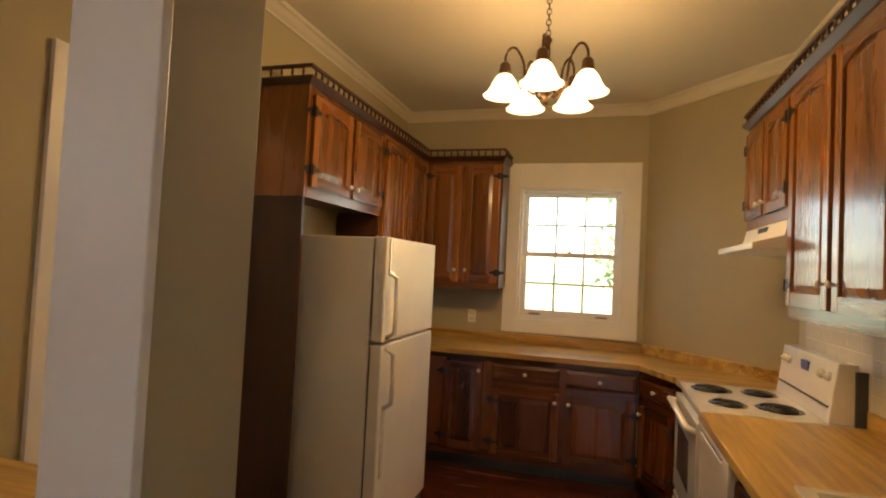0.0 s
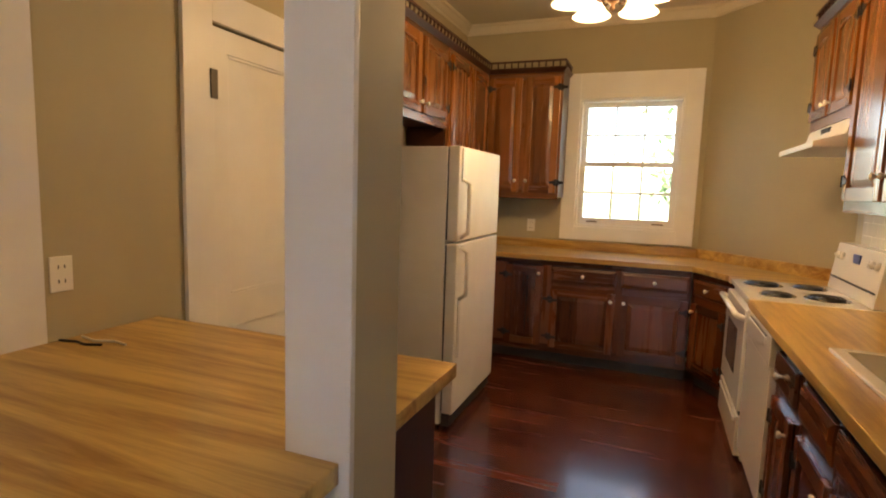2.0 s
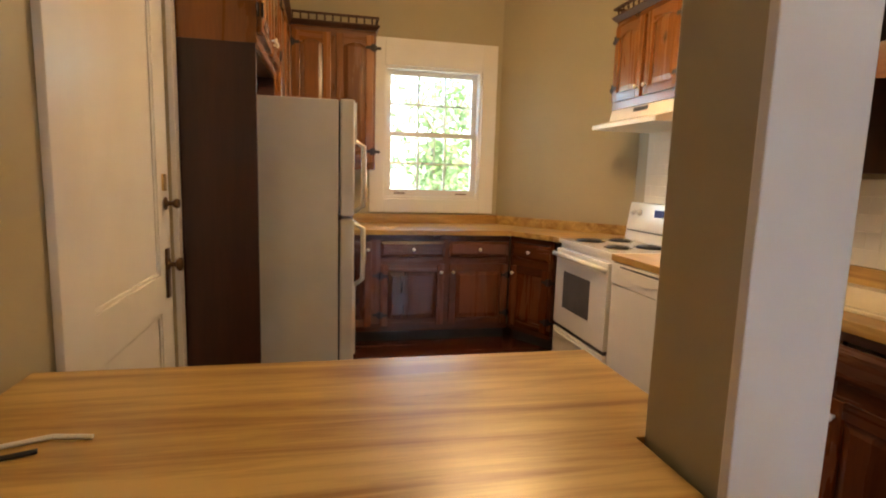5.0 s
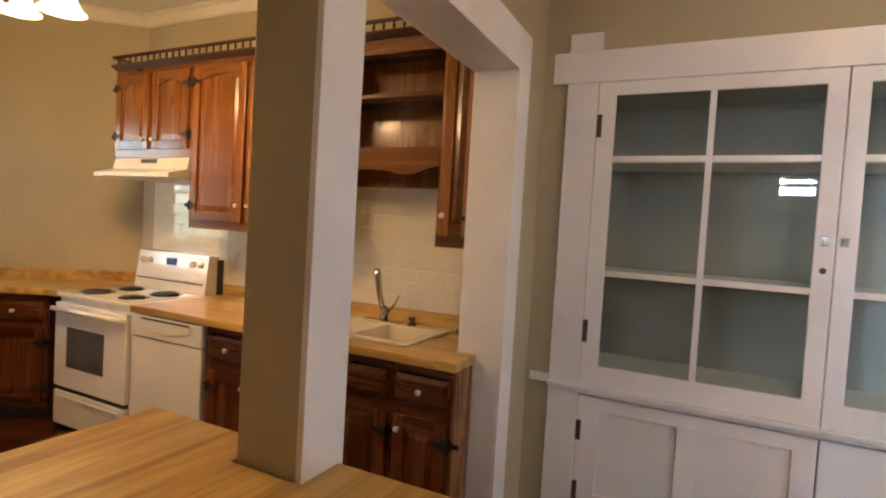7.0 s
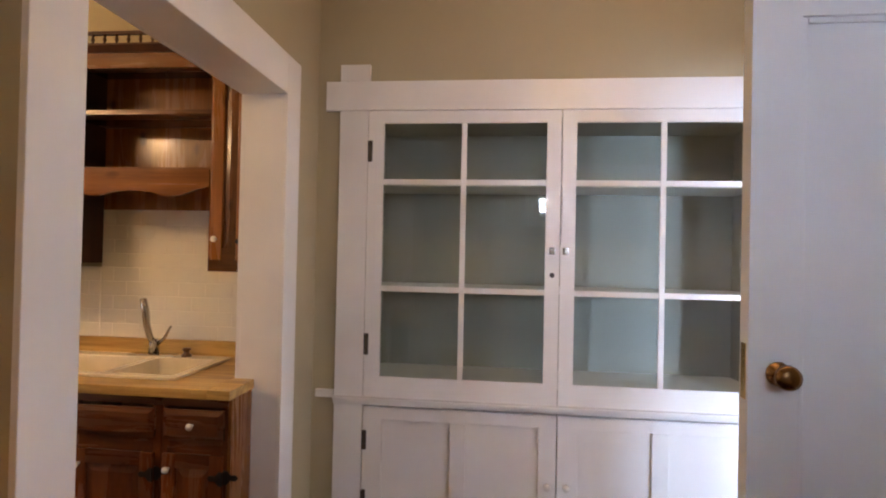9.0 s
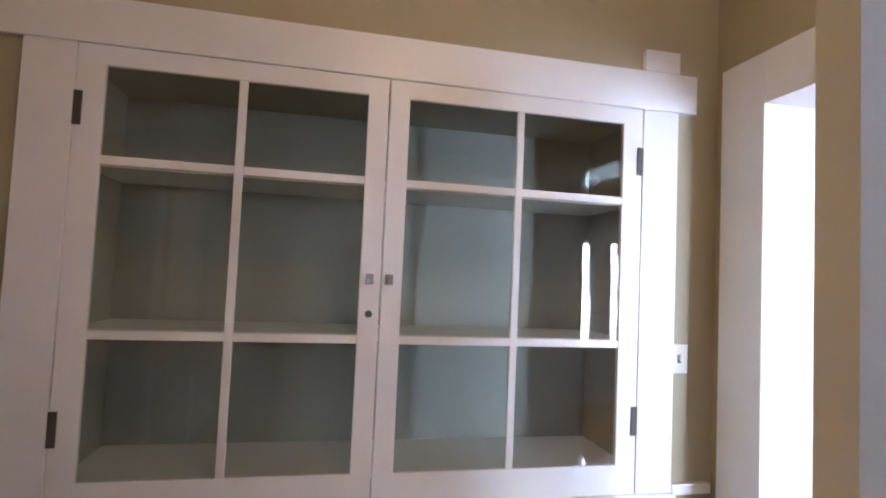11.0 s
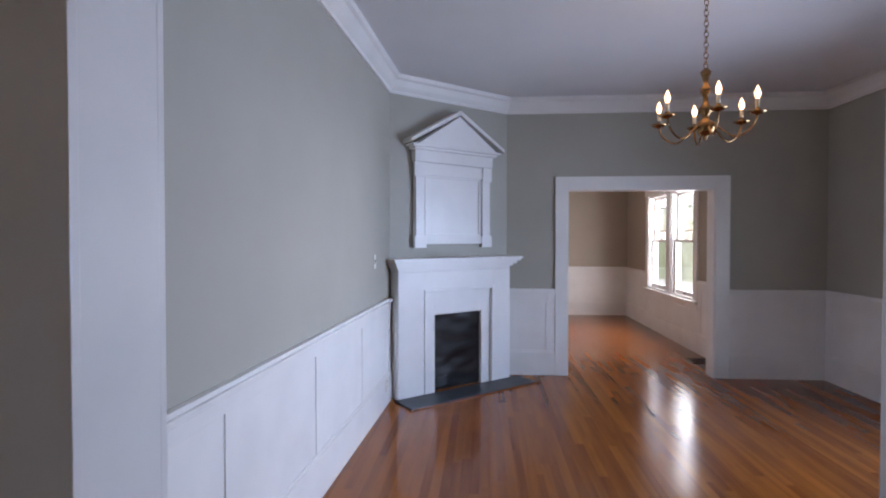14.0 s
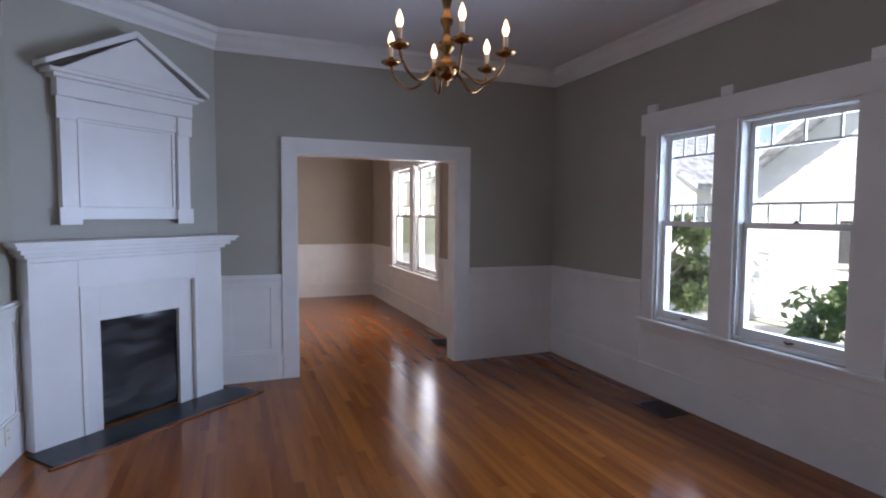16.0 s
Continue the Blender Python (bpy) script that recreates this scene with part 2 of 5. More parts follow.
CANDLE = mat("ivory_candle_sleeve", (0.75, 0.66, 0.5), 0.4)
BLUE = mat("blue_badge", (0.06, 0.09, 0.35), 0.4)


# ---------- mesh helpers ----------
def box(bm, x0, x1, y0, y1, z0, z1):
    vs = [bm.verts.new((x, y, z)) for z in (z0, z1) for y in (y0, y1) for x in (x0, x1)]
    for f in ((0, 2, 3, 1), (4, 5, 7, 6), (0, 1, 5, 4), (2, 6, 7, 3), (0, 4, 6, 2), (1, 3, 7, 5)):
        bm.faces.new([vs[i] for i in f])
    return vs


def prism(bm, pts, z0, z1):
    lo = [bm.verts.new((x, y, z0)) for x, y in pts]
    hi = [bm.verts.new((x, y, z1)) for x, y in pts]
    n = len(pts)
    bm.faces.new(lo[::-1])
    bm.faces.new(hi)
    for i in range(n):
        bm.faces.new((lo[i], lo[(i + 1) % n], hi[(i + 1) % n], hi[i]))


def extrude_xz(bm, pts, y0, y1):
    """A prism whose outline is in x and z."""
    a = [bm.verts.new((x, y0, z)) for x, z in pts]
    b = [bm.verts.new((x, y1, z)) for x, z in pts]
    n = len(pts)
    bm.faces.new(a)
    bm.faces.new(b[::-1])
    for i in range(n):
        bm.faces.new((a[(i + 1) % n], a[i], b[i], b[(i + 1) % n]))


def lathe(bm, prof, seg=16, c=(0, 0, 0)):
    rings = []
    for r, z in prof:
        rings.append([bm.verts.new((c[0] + r * math.cos(a), c[1] + r * math.sin(a), c[2] + z)) for a in (2 * math.pi * i / seg for i in range(seg))])
    for p, q in zip(rings, rings[1:]):
        for i in range(seg):
            bm.faces.new((p[i], p[(i + 1) % seg], q[(i + 1) % seg], q[i]))
    if prof[0][0] > 1e-4:
        bm.faces.new(rings[0][::-1])
    if prof[-1][0] > 1e-4:
        bm.faces.new(rings[-1])


def tube(bm, pts, r, seg=8):
    pts = [Vector(p) for p in pts]
    rings = []
    for i, p in enumerate(pts):
        d = (pts[min(i + 1, len(pts) - 1)] - pts[max(i - 1, 0)]).normalized()
        ref = Vector((0, 0, 1)) if abs(d.z) < 0.9 else Vector((1, 0, 0))
        a = d.cross(ref).normalized()
        b = d.cross(a)
        rr = r[i] if isinstance(r, (list, tuple)) else r
        rings.append([bm.verts.new(p + rr * (math.cos(t) * a + math.sin(t) * b)) for t in (2 * math.pi * k / seg for k in range(seg))])
    for p, q in zip(rings, rings[1:]):
        for i in range(seg):
            bm.faces.new((p[i], p[(i + 1) % seg], q[(i + 1) % seg], q[i]))
    bm.faces.new(rings[0][::-1])
    bm.faces.new(rings[-1])


def sweep(bm, path, prof, closed=False):
    """A moulding along a plan path with the room on its left; prof is a list of (inward, z)."""
    n = len(path)
    rings = []
    for i in range(n):
        p = Vector(path[i])
        d0 = (p - Vector(path[i - 1])).normalized() if (i or closed) else None
        d1 = (Vector(path[(i + 1) % n]) - p).normalized() if (i < n - 1 or closed) else None
        d0, d1 = d0 or d1, d1 or d0
        n0, n1 = Vector((-d0.y, d0.x)), Vector((-d1.y, d1.x))
        k = n0 + n1
        k = k / max(0.2, k.dot(n0))
        rings.append([bm.verts.new((p.x + k.x * a, p.y + k.y * a, z)) for a, z in prof])
    m = len(prof)
    for i in range(n if closed else n - 1):
        p, q = rings[i], rings[(i + 1) % n]
        for j in range(m):
            bm.faces.new((p[j], p[(j + 1) % m], q[(j + 1) % m], q[j]))
    if not closed:
        bm.faces.new(rings[0][::-1])
        bm.faces.new(rings[-1])


def mesh(name, bm, material, smooth=False, bevel=0.0):
    bmesh.ops.recalc_face_normals(bm, faces=bm.faces)
    if bevel:
        bmesh.ops.bevel(bm, geom=[e for e in bm.edges if e.calc_face_angle(0) > 0.7], offset=bevel, segments=2, profile=0.6, affect="EDGES")
    me = bpy.data.meshes.new(name)
    bm.to_mesh(me)
    bm.free()
    me.materials.append(material)
    if smooth:
        me.shade_smooth()
    return me


def thing(name, m, label, category, group="", kind=""):
    o = new(name)
    o.empty_display_size = 0.1
    o.matrix_world = m
    return tagged(o, label, category, group, kind)


def part(name, bm, material, parent, label="", smooth=False, bevel=0.0):
    o = new(name, mesh(name, bm, material, smooth, bevel))
    o.parent = parent
    if label:
        o["label"] = label
    return o


def solo(name, bm, material, label, category, kind="", smooth=False, bevel=0.0, group=""):
    o = new(name, mesh(name, bm, material, smooth, bevel))
    return tagged(o, label, category, group, kind)


def ring(bm, o, i, y0, y1):
    """A rectangular frame in one piece; o and i are its outer and inner (x0, x1, z0, z1)."""
    loops = []
    for y in (y0, y1):
        for r in (o, i):
            loops.append([bm.verts.new((r[a], y, r[b])) for a, b in ((0, 2), (1, 2), (1, 3), (0, 3))])
    fo, fi, bo, bi = loops
    for k in range(4):
        n = (k + 1) % 4
        bm.faces.new((fo[k], fo[n], fi[n], fi[k]))
        bm.faces.new((bo[n], bo[k], bi[k], bi[n]))
        bm.faces.new((fo[n], fo[k], bo[k], bo[n]))
        bm.faces.new((fi[k], fi[n], bi[n], bi[k]))


def R(o, i, y0, y1):
    bm = bmesh.new()
    ring(bm, o, i, y0, y1)
    return bm


def B(*boxes):
    bm = bmesh.new()
    for b in boxes:
        box(bm, *b)
    return bm


# facings: local x runs to the viewer's right, y into the wall
def on_window_wall(x, y):
    return pose(x, y, 0, 0, 0, 0)


def on_right_wall(x, y):
    return pose(x, y, 0, 0, 0, -90)


def on_left_wall(x, y):
    return pose(x, y, 0, 0, 0, 90)


def on_end_wall(x, y):
    return pose(x, y, 0, 0, 0, 180)


def wall(name, m, length, height, thick, holes, material, label):
    """A wall with openings: local x along it, front face at y = 0, openings as (x0, x1, z0, z1)."""
    bm = bmesh.new()
    xs = sorted({0, length, *(h[0] for h in holes), *(h[1] for h in holes)})
    for a, b in zip(xs, xs[1:]):
        mid = (a + b) / 2
        cut = sorted((h[2], h[3]) for h in holes if h[0] < mid < h[1])
        z = 0.0
        for z0, z1 in cut:
            if z0 > z:
                box(bm, a, b, 0, thick, z, z0)
            z = z1
        if z < height:
            box(bm, a, b, 0, thick, z, height)
    o = new(name, mesh(name, bm, material))
    o.matrix_world = m
    return tagged(o, label, "wall", kind="structure")


# ---------- large structure ----------
T = 0.14
W_KIT = (0.60, 1.46, 1.13, 2.26)
wall("wall_kitchen_window", on_window_wall(XL - T, YW), 1.64 - XL + T + 0.1, H, T, [(W_KIT[0] - XL + T, W_KIT[1] - XL + T, W_KIT[2], W_KIT[3])], TAN, "tan painted kitchen wall around the sash window")
dx, dy = DIAG[1][0] - DIAG[0][0], DIAG[1][1] - DIAG[0][1]
wall("wall_kitchen_diagonal", pose(DIAG[0][0], DIAG[0][1], 0, 0, 0, math.degrees(math.atan2(dy, dx))), math.hypot(dx, dy) + 0.05, H, T, [], TAN, "tan painted diagonal corner wall of the kitchen")
# inner wall: kitchen sink side, china cabinet recess
CH0, CH1 = 1.128, -0.925
wall("wall_kitchen_sink", on_right_wall(XR, 4.60), 4.60 - Y1, H, T, [], TAN, "tan painted kitchen wall behind sink and range")
wall("wall_breakfast_cabinet", on_right_wall(XR, Y1), Y1 - YD, H, T, [(Y1 - CH0, Y1 - CH1, 0.06, 2.22)], TAN, "tan painted wall round the built-in china cabinet")
IN_L = math.hypot(XD - FP_A[0], YD - FP_A[1] + 0.25)
IN_M = pose(XD, YD, 0, 0, 0, math.degrees(math.atan2(FP_A[1] - YD, FP_A[0] - XD)))
wall("wall_living_inner", on_right_wall(XD, YF - 0.16), YF - 0.16 - YLR, H, T, [], BROWN, "taupe painted inner wall of the front room")
wall("wall_dining_inner", IN_M, IN_L, H, T, [], GREY, "grey-green painted dining room wall above white wainscot")
DOORH = 2.10
wall("wall_kitchen_door", on_left_wall(XL, Y2), YW - Y2 + T, H, T, [(2.285 - Y2, 3.145 - Y2, 0, DOORH)], TAN, "tan painted kitchen wall with the panelled door")
# divider with the pass-through and the walkway
JX = 2.015
HEAD = 2.22
wall("wall_divider", on_window_wall(XB - T, Y1), XR - XB + T, H, Y2 - Y1, [(XL - XB + T, JX - XB + T, 0, HEAD)], TAN, "tan painted partition with a wide cased opening")
wall("wall_breakfast_outer", on_left_wall(XB, YB - 0.1), Y1 - YB + 0.1, H, T, [(0.88, 1.32, 1.98, 2.30)], TAN, "tan painted outer wall of the breakfast room")
OX0, OX1, OZ = 0.82, 2.212, 2.245
wall("wall_breakfast_dining", on_end_wall(XR, YB), XR - XB + T, H, (YB - YD) / 2, [(XR - OX1, XR - OX0, 0, OZ)], TAN, "tan painted wall with a doorway to the dining room")
wall("wall_dining_near", on_window_wall(XO - T, YD), XD - XO + T, H, (YB - YD) / 2 - 0.002, [(OX0 - XO + T, OX1 - XO + T, 0, OZ)], GREY, "grey-green painted wall with the doorway to the breakfast room")
# outer wall with three windows
DW = [(-4.79, -4.24), (-4.06, -3.30), (-3.12, -2.57)]
DZ0, DZ1 = 0.63, 2.13
wall("wall_dining_outer", on_left_wall(XO, YF - 0.16), YD - YF + 0.16, H, T, [(a - YF + 0.16, b - YF + 0.16, DZ0, DZ1) for a, b in DW], GREY, "grey-green painted outer wall with a triple window")
PX0, PX1, PZ = -0.885, 0.66, 2.01
wall("wall_dining_end", on_end_wall(XD, YF), XD - XO + T, H, 0.075, [(XD - PX1, XD - PX0, 0, PZ)], GREY, "grey-green painted end wall with a cased opening")
wall("wall_living_near", on_window_wall(XLR - T, YF - 0.154), XD - XLR + T, H, 0.077, [(PX0 - XLR + T, PX1 - XLR + T, 0, PZ)], BROWN, "taupe painted front room wall")
fx, fy = FP_B[0] - FP_A[0], FP_B[1] - FP_A[1]
FPM = pose(FP_A[0], FP_A[1], 0, 0, 0, math.degrees(math.atan2(fy, fx)))
FPL = math.hypot(fx, fy)
FPC = FPL - 0.7485             # middle of the mantel along the breast
wall("wall_chimney_breast", FPM, FPL, H, 0.30, [(FPC - 0.29, FPC + 0.29, 0, 0.74)], GREY, "grey-green painted diagonal chimney breast")
LWY = [(-9.60, -8.72), (-8.56, -7.68)]
wall("wall_living_outer", on_left_wall(XLR, YLR - T), YF - 0.16 - YLR + T, H, T, [(a - YLR + T, b - YLR + T, 0.66, 2.16) for a, b in LWY], BROWN, "taupe painted front room wall with a double window")
wall("wall_living_end", on_end_wall(XD, YLR), XD - XLR + T, H, T, [], BROWN, "taupe painted end wall of the front room")

solo("ceiling_kitchen", B((XL, XR, Y2, YW, H, H + 0.1)), CEIL, "off-white painted kitchen ceiling", "ceiling", "structure")
solo("ceiling_breakfast", B((XB, XR, YB, Y1, H, H + 0.1)), CEIL, "off-white painted breakfast room ceiling", "ceiling", "structure")
solo("ceiling_dining", B((XO, XD, YF, YD, H, H + 0.1)), CEILD, "white painted dining room ceiling", "ceiling", "structure")
solo("ceiling_living", B((XLR, XD, YLR, YF - 0.16, H, H + 0.1)), CEILD, "white painted front room ceiling", "ceiling", "structure")
solo("roof_slab", B((-2.4, 2.9, -11.3, 5.9, H + 0.12, H + 0.25)), CEIL, "plain slab over the rooms", "roof", "structure")

CROWN = [(0, H - 0.16), (0.018, H - 0.16), (0.022, H - 0.135), (0.05, H - 0.10), (0.075, H - 0.05), (0.10, H - 0.035), (0.105, H), (0, H)]
KCROWN = [(a * 0.6, H - (H - z) * 0.55) for a, z in CROWN]
bm = bmesh.new()
sweep(bm, [(XL, Y2), (XR, Y2), (XR, 4.55), (1.64, YW), (XL, YW)], KCROWN, True)
solo("crown_trim_kitchen", bm, CEIL, "cream painted crown moulding round the kitchen", "crown moulding", "structure")
bm = bmesh.new()
sweep(bm, [(XO, YF), FP_B, FP_A, (XD, YD), (XO, YD)], CROWN, True)
solo("crown_trim_dining", bm, TRIM2, "white crown moulding round the dining room", "crown moulding", "structure")
bm = bmesh.new()
sweep(bm, [(XLR, YLR), (XD, YLR), (XD, YF - 0.155), (XLR, YF - 0.155)], CROWN, True)
solo("crown_trim_living", bm, TRIM2, "white crown moulding in the front room", "crown moulding", "structure")


# wainscot runs: panelled boards below a cap rail, tall baseboard with a shoe
def wainscot(name, a, b, panels):
    """White panelled wainscot from a to b, with the room on the left."""
    d = Vector((b[0] - a[0], b[1] - a[1]))
    L = d.length
    ang = math.degrees(math.atan2(d.y, d.x))
    m = pose(a[0], a[1], 0, 0, 0, ang)
    o = thing(name, m, "white painted panelled wainscot with cap rail and tall baseboard", "wainscot", kind="structure")
    part("backing", B((0, L, 0.0, 0.010, 0, 0.90)), TRIM2, o)
    part("baseboard", B((0, L, 0.010, 0.026, 0, 0.25), (0, L, 0.010, 0.020, 0.25, 0.27)), TRIM2, o, bevel=0.003)
    part("top_rail", B((0, L, 0.010, 0.021, 0.82, 0.90)), TRIM2, o, bevel=0.002)
    bm = bmesh.new()
    box(bm, 0, L, 0, 0.045, 0.90, 0.915)
    box(bm, 0, L, 0, 0.032, 0.915, 0.935)
    box(bm, 0, L, 0, 0.028, 0.880, 0.8995)
    part("cap_rail", bm, TRIM2, o, bevel=0.004)
    if panels:
        w = L / panels
        for i in range(panels + 1):
            x = min(max(i * w, 0.05), L - 0.05)
            part("stile", B((x - 0.05, x + 0.05, 0.010, 0.0165, 0.2705, 0.8195)), TRIM2, o, bevel=0.002)
    return o


# ---- windows and doors ----
def muntin_grid(bm, x0, x1, z0, z1, cols, rows, y0, y1, w=0.016):
    for i in range(1, cols):
        x = x0 + (x1 - x0) * i / cols
        box(bm, x - w / 2, x + w / 2, y0, y1, z0, z1)
    for j in range(1, rows):
        z = z0 + (z1 - z0) * j / rows
        box(bm, x0, x1, y0 + 0.002, y1 - 0.002, z - w / 2, z + w / 2)


def sash_window(parent, x0, x1, z0, z1, grid, prairie=False, st=0.045):
    """Double-hung sashes in an opening; y = 0 is the room's wall face."""
    mid = (z0 + z1) / 2 + (0.03 if prairie else 0.0)
    jb = B((x0, x0 + 0.02, 0.0, 0.14, z0, z1), (x1 - 0.02, x1, 0.0, 0.14, z0, z1), (x0 + 0.02, x1 - 0.02, 0.0, 0.14, z1 - 0.02, z1), (x0 + 0.02, x1 - 0.02, 0.0, 0.14, z0, z0 + 0.02))
    part("window_frame", jb, TRIM2, parent)
    for nm, a, b, y in (("lower_sash", z0 + 0.02, mid + 0.02, 0.045), ("upper_sash", mid - 0.02, z1 - 0.02, 0.085)):
        bm = bmesh.new()
        xa, xb = x0 + 0.02, x1 - 0.02
        box(bm, xa, xa + st, y, y + 0.035, a, b)
        box(bm, xb - st, xb, y, y + 0.035, a, b)
        bot = 0.06 if nm == "lower_sash" else 0.035
        box(bm, xa + st, xb - st, y, y + 0.035, a, a + bot)
        box(bm, xa + st, xb - st, y, y + 0.035, b - 0.04, b)
        gx0, gx1, gz0, gz1 = xa + st, xb - st, a + bot, b - 0.04
        if prairie:
            if nm == "upper_sash":
                for z in (gz1 - 0.14, gz0 + 0.13):
                    box(bm, gx0, gx1, y + 0.006, y + 0.028, z - 0.008, z + 0.008)
                cuts = (0.25, 0.5, 0.75) if gx1 - gx0 < 0.5 else (0.17, 0.5, 0.83)
                for f in cuts:
                    x = gx0 + (gx1 - gx0) * f
                    box(bm, x - 0.007, x + 0.007, y + 0.008, y + 0.026, gz1 - 0.132, gz1)
                    box(bm, x - 0.007, x + 0.007, y + 0.008, y + 0.026, gz0, gz0 + 0.122)
        else:
            muntin_grid(bm, gx0, gx1, gz0, gz1, grid[0], grid[1], y + 0.006, y + 0.028)
        sash = part(nm, bm, TRIM2, parent)
        g = part("pane", B((gx0 - 0.004, gx1 + 0.004, y + 0.015, y + 0.019, gz0 - 0.004, gz1 + 0.004)), GLASS, sash)
        g.visible_shadow = False
    bm = bmesh.new()
    xm = (x0 + x1) / 2
    lathe(bm, [(0.018, 0), (0.018, 0.008), (0.008, 0.012), (0.008, 0.02)], 10, (xm, 0.06, mid + 0.02))
    part("sash_lock", bm, BRONZE, parent)
    return mid


wk = thing("window_1", on_window_wall(0, YW), "white double-hung kitchen window with divided panes", "window", kind="structure")
sash_window(wk, W_KIT[0], W_KIT[1], W_KIT[2], W_KIT[3], (3, 2))
part("casing", B((0.475, 0.60, -0.022, -0.001, 1.01, 2.485), (1.46, 1.595, -0.022, -0.001, 1.01, 2.485), (0.60, 1.46, -0.022, -0.001, 2.26, 2.485), (0.60, 1.46, -0.022, -0.001, 1.01, 1.13)), TRIM2, wk, bevel=0.004)
for x in (0.75, 1.31):
    bm = bmesh.new()
    tube(bm, [(x - 0.045, 0.045, 1.175), (x - 0.04, 0.02, 1.178), (x + 0.04, 0.02, 1.178), (x + 0.045, 0.045, 1.175)], 0.006, 6)
    part("sash_lift", bm, BRONZE, wk, "dark bronze sash lift")


def window_bank(name, m, spans, z0, z1, ears, label):
    o = thing(name, m, label, "window", kind="structure")
    for i, (a, b) in enumerate(spans):
        sash_window(o, a, b, z0, z1, (1, 1), True, 0.035)
        for k in ((a + b) / 2,):
            bm = bmesh.new()
            tube(bm, [(k - 0.03, 0.045, z0 + 0.05), (k, 0.022, z0 + 0.045), (k + 0.03, 0.045, z0 + 0.05)], 0.006, 6)
            part("sash_lift", bm, BRONZE, o)
    L, R = spans[0][0] - 0.13, spans[-1][1] + 0.13
    posts = [(L, spans[0][0])] + [(p[1], q[0]) for p, q in zip(spans, spans[1:])] + [(spans[-1][1], R)]
    for a, b in posts:
        part("casing", B((a, b, -0.022, -0.001, z0 - 0.005, z1 + 0.001)), TRIM2, o, bevel=0.003)
        if ears:
            c = (a + b) / 2
            part("casing_ear", B((c - 0.05, c + 0.05, -0.026, -0.001, z1 + 0.1705, z1 + 0.235)), TRIM2, o, bevel=0.003)
    part("head_casing", B((L - 0.05, R + 0.05, -0.026, -0.001, z1 + 0.0015, z1 + 0.17)), TRIM2, o, bevel=0.003)
    part("window_sill", B((L - 0.03, R + 0.03, -0.055, 0.0, z0 - 0.035, z0 - 0.006)), TRIM2, o, bevel=0.006)
    part("apron", B((L, R, -0.020, -0.001, z0 - 0.11, z0 - 0.0355)), TRIM2, o, bevel=0.003)
    return o


window_bank("window_2", on_left_wall(XO, 0), DW, DZ0, DZ1, True, "white triple dining room window with small-paned upper sashes")
window_bank("window_3", on_left_wall(XLR, 0), LWY, 0.66, 2.16, False, "white double front room window with small-paned upper sashes")
window_bank("window_4", on_left_wall(XB, 0), [(YB - 0.1 + 0.88, YB - 0.1 + 1.32)], 1.98, 2.30, True, "small high white breakfast room window")

# cased openings
oc = thing("opening_trim_divider", on_window_wall(0, 0), "white glossy casing and lining of the kitchen opening", "door casing", kind="structure")
part("head_lining", B((XL + 0.025, JX - 0.025, Y1 - 0.012, Y2 + 0.012, HEAD - 0.025, HEAD - 0.001)), WHITE, oc)
part("jamb", B((JX - 0.026, JX - 0.001, Y1 - 0.012, Y2 + 0.012, 0, HEAD - 0.001)), WHITE, oc)
part("jamb", B((XL + 0.001, XL + 0.025, Y1 - 0.012, Y2 + 0.012, 0, HEAD - 0.001)), WHITE, oc)
for y0, y1 in ((Y1 - 0.024, Y1 - 0.002), (Y2 + 0.002, Y2 + 0.024)):
    part("casing", B((JX - 0.027, JX + 0.125, y0, y1, 0, 2.372)), WHITE, oc, bevel=0.003)
    part("casing", B((XL - 0.13, XL + 0.008, y0, y1, 0, 2.372)) if y0 < 1.45 else B((XL + 0.002, XL + 0.009, y0, y1, 0, 2.372)), WHITE, oc)
    part("head_casing", B((XL + 0.0085, JX - 0.0275, y0, y1, HEAD - 0.026, 2.372)), WHITE, oc, bevel=0.003)

od = thing("opening_trim_dining", on_window_wall(0, 0), "white casing and lining of the dining doorway", "door casing", kind="structure")
part("head_lining", B((OX0 + 0.021, OX1 - 0.021, YD - 0.012, YB + 0.012, OZ - 0.022, OZ - 0.001)), WHITE, od)
for a, b in ((OX0 + 0.001, OX0 + 0.02), (OX1 - 0.02, OX1 - 0.001)):
    part("jamb", B((a, b, YD - 0.012, YB + 0.012, 0, OZ - 0.001)), WHITE, od)
for y0, y1 in ((YB + 0.002, YB + 0.024), (YD - 0.024, YD - 0.002)):
    r = 2.427 if y0 > -1.3 else 2.44
    part("casing", B((OX1 - 0.021, r - 0.02, y0, y1, 0, OZ + 0.17)), WHITE, od, bevel=0.003)
    part("casing", B((OX0 - 0.15, OX0 + 0.021, y0, y1, 0, OZ + 0.17)), WHITE, od, bevel=0.003)
    part("head_casing", B((OX0 + 0.0215, OX1 - 0.0215, y0, y1, OZ - 0.023, OZ + 0.17)), WHITE, od, bevel=0.003)

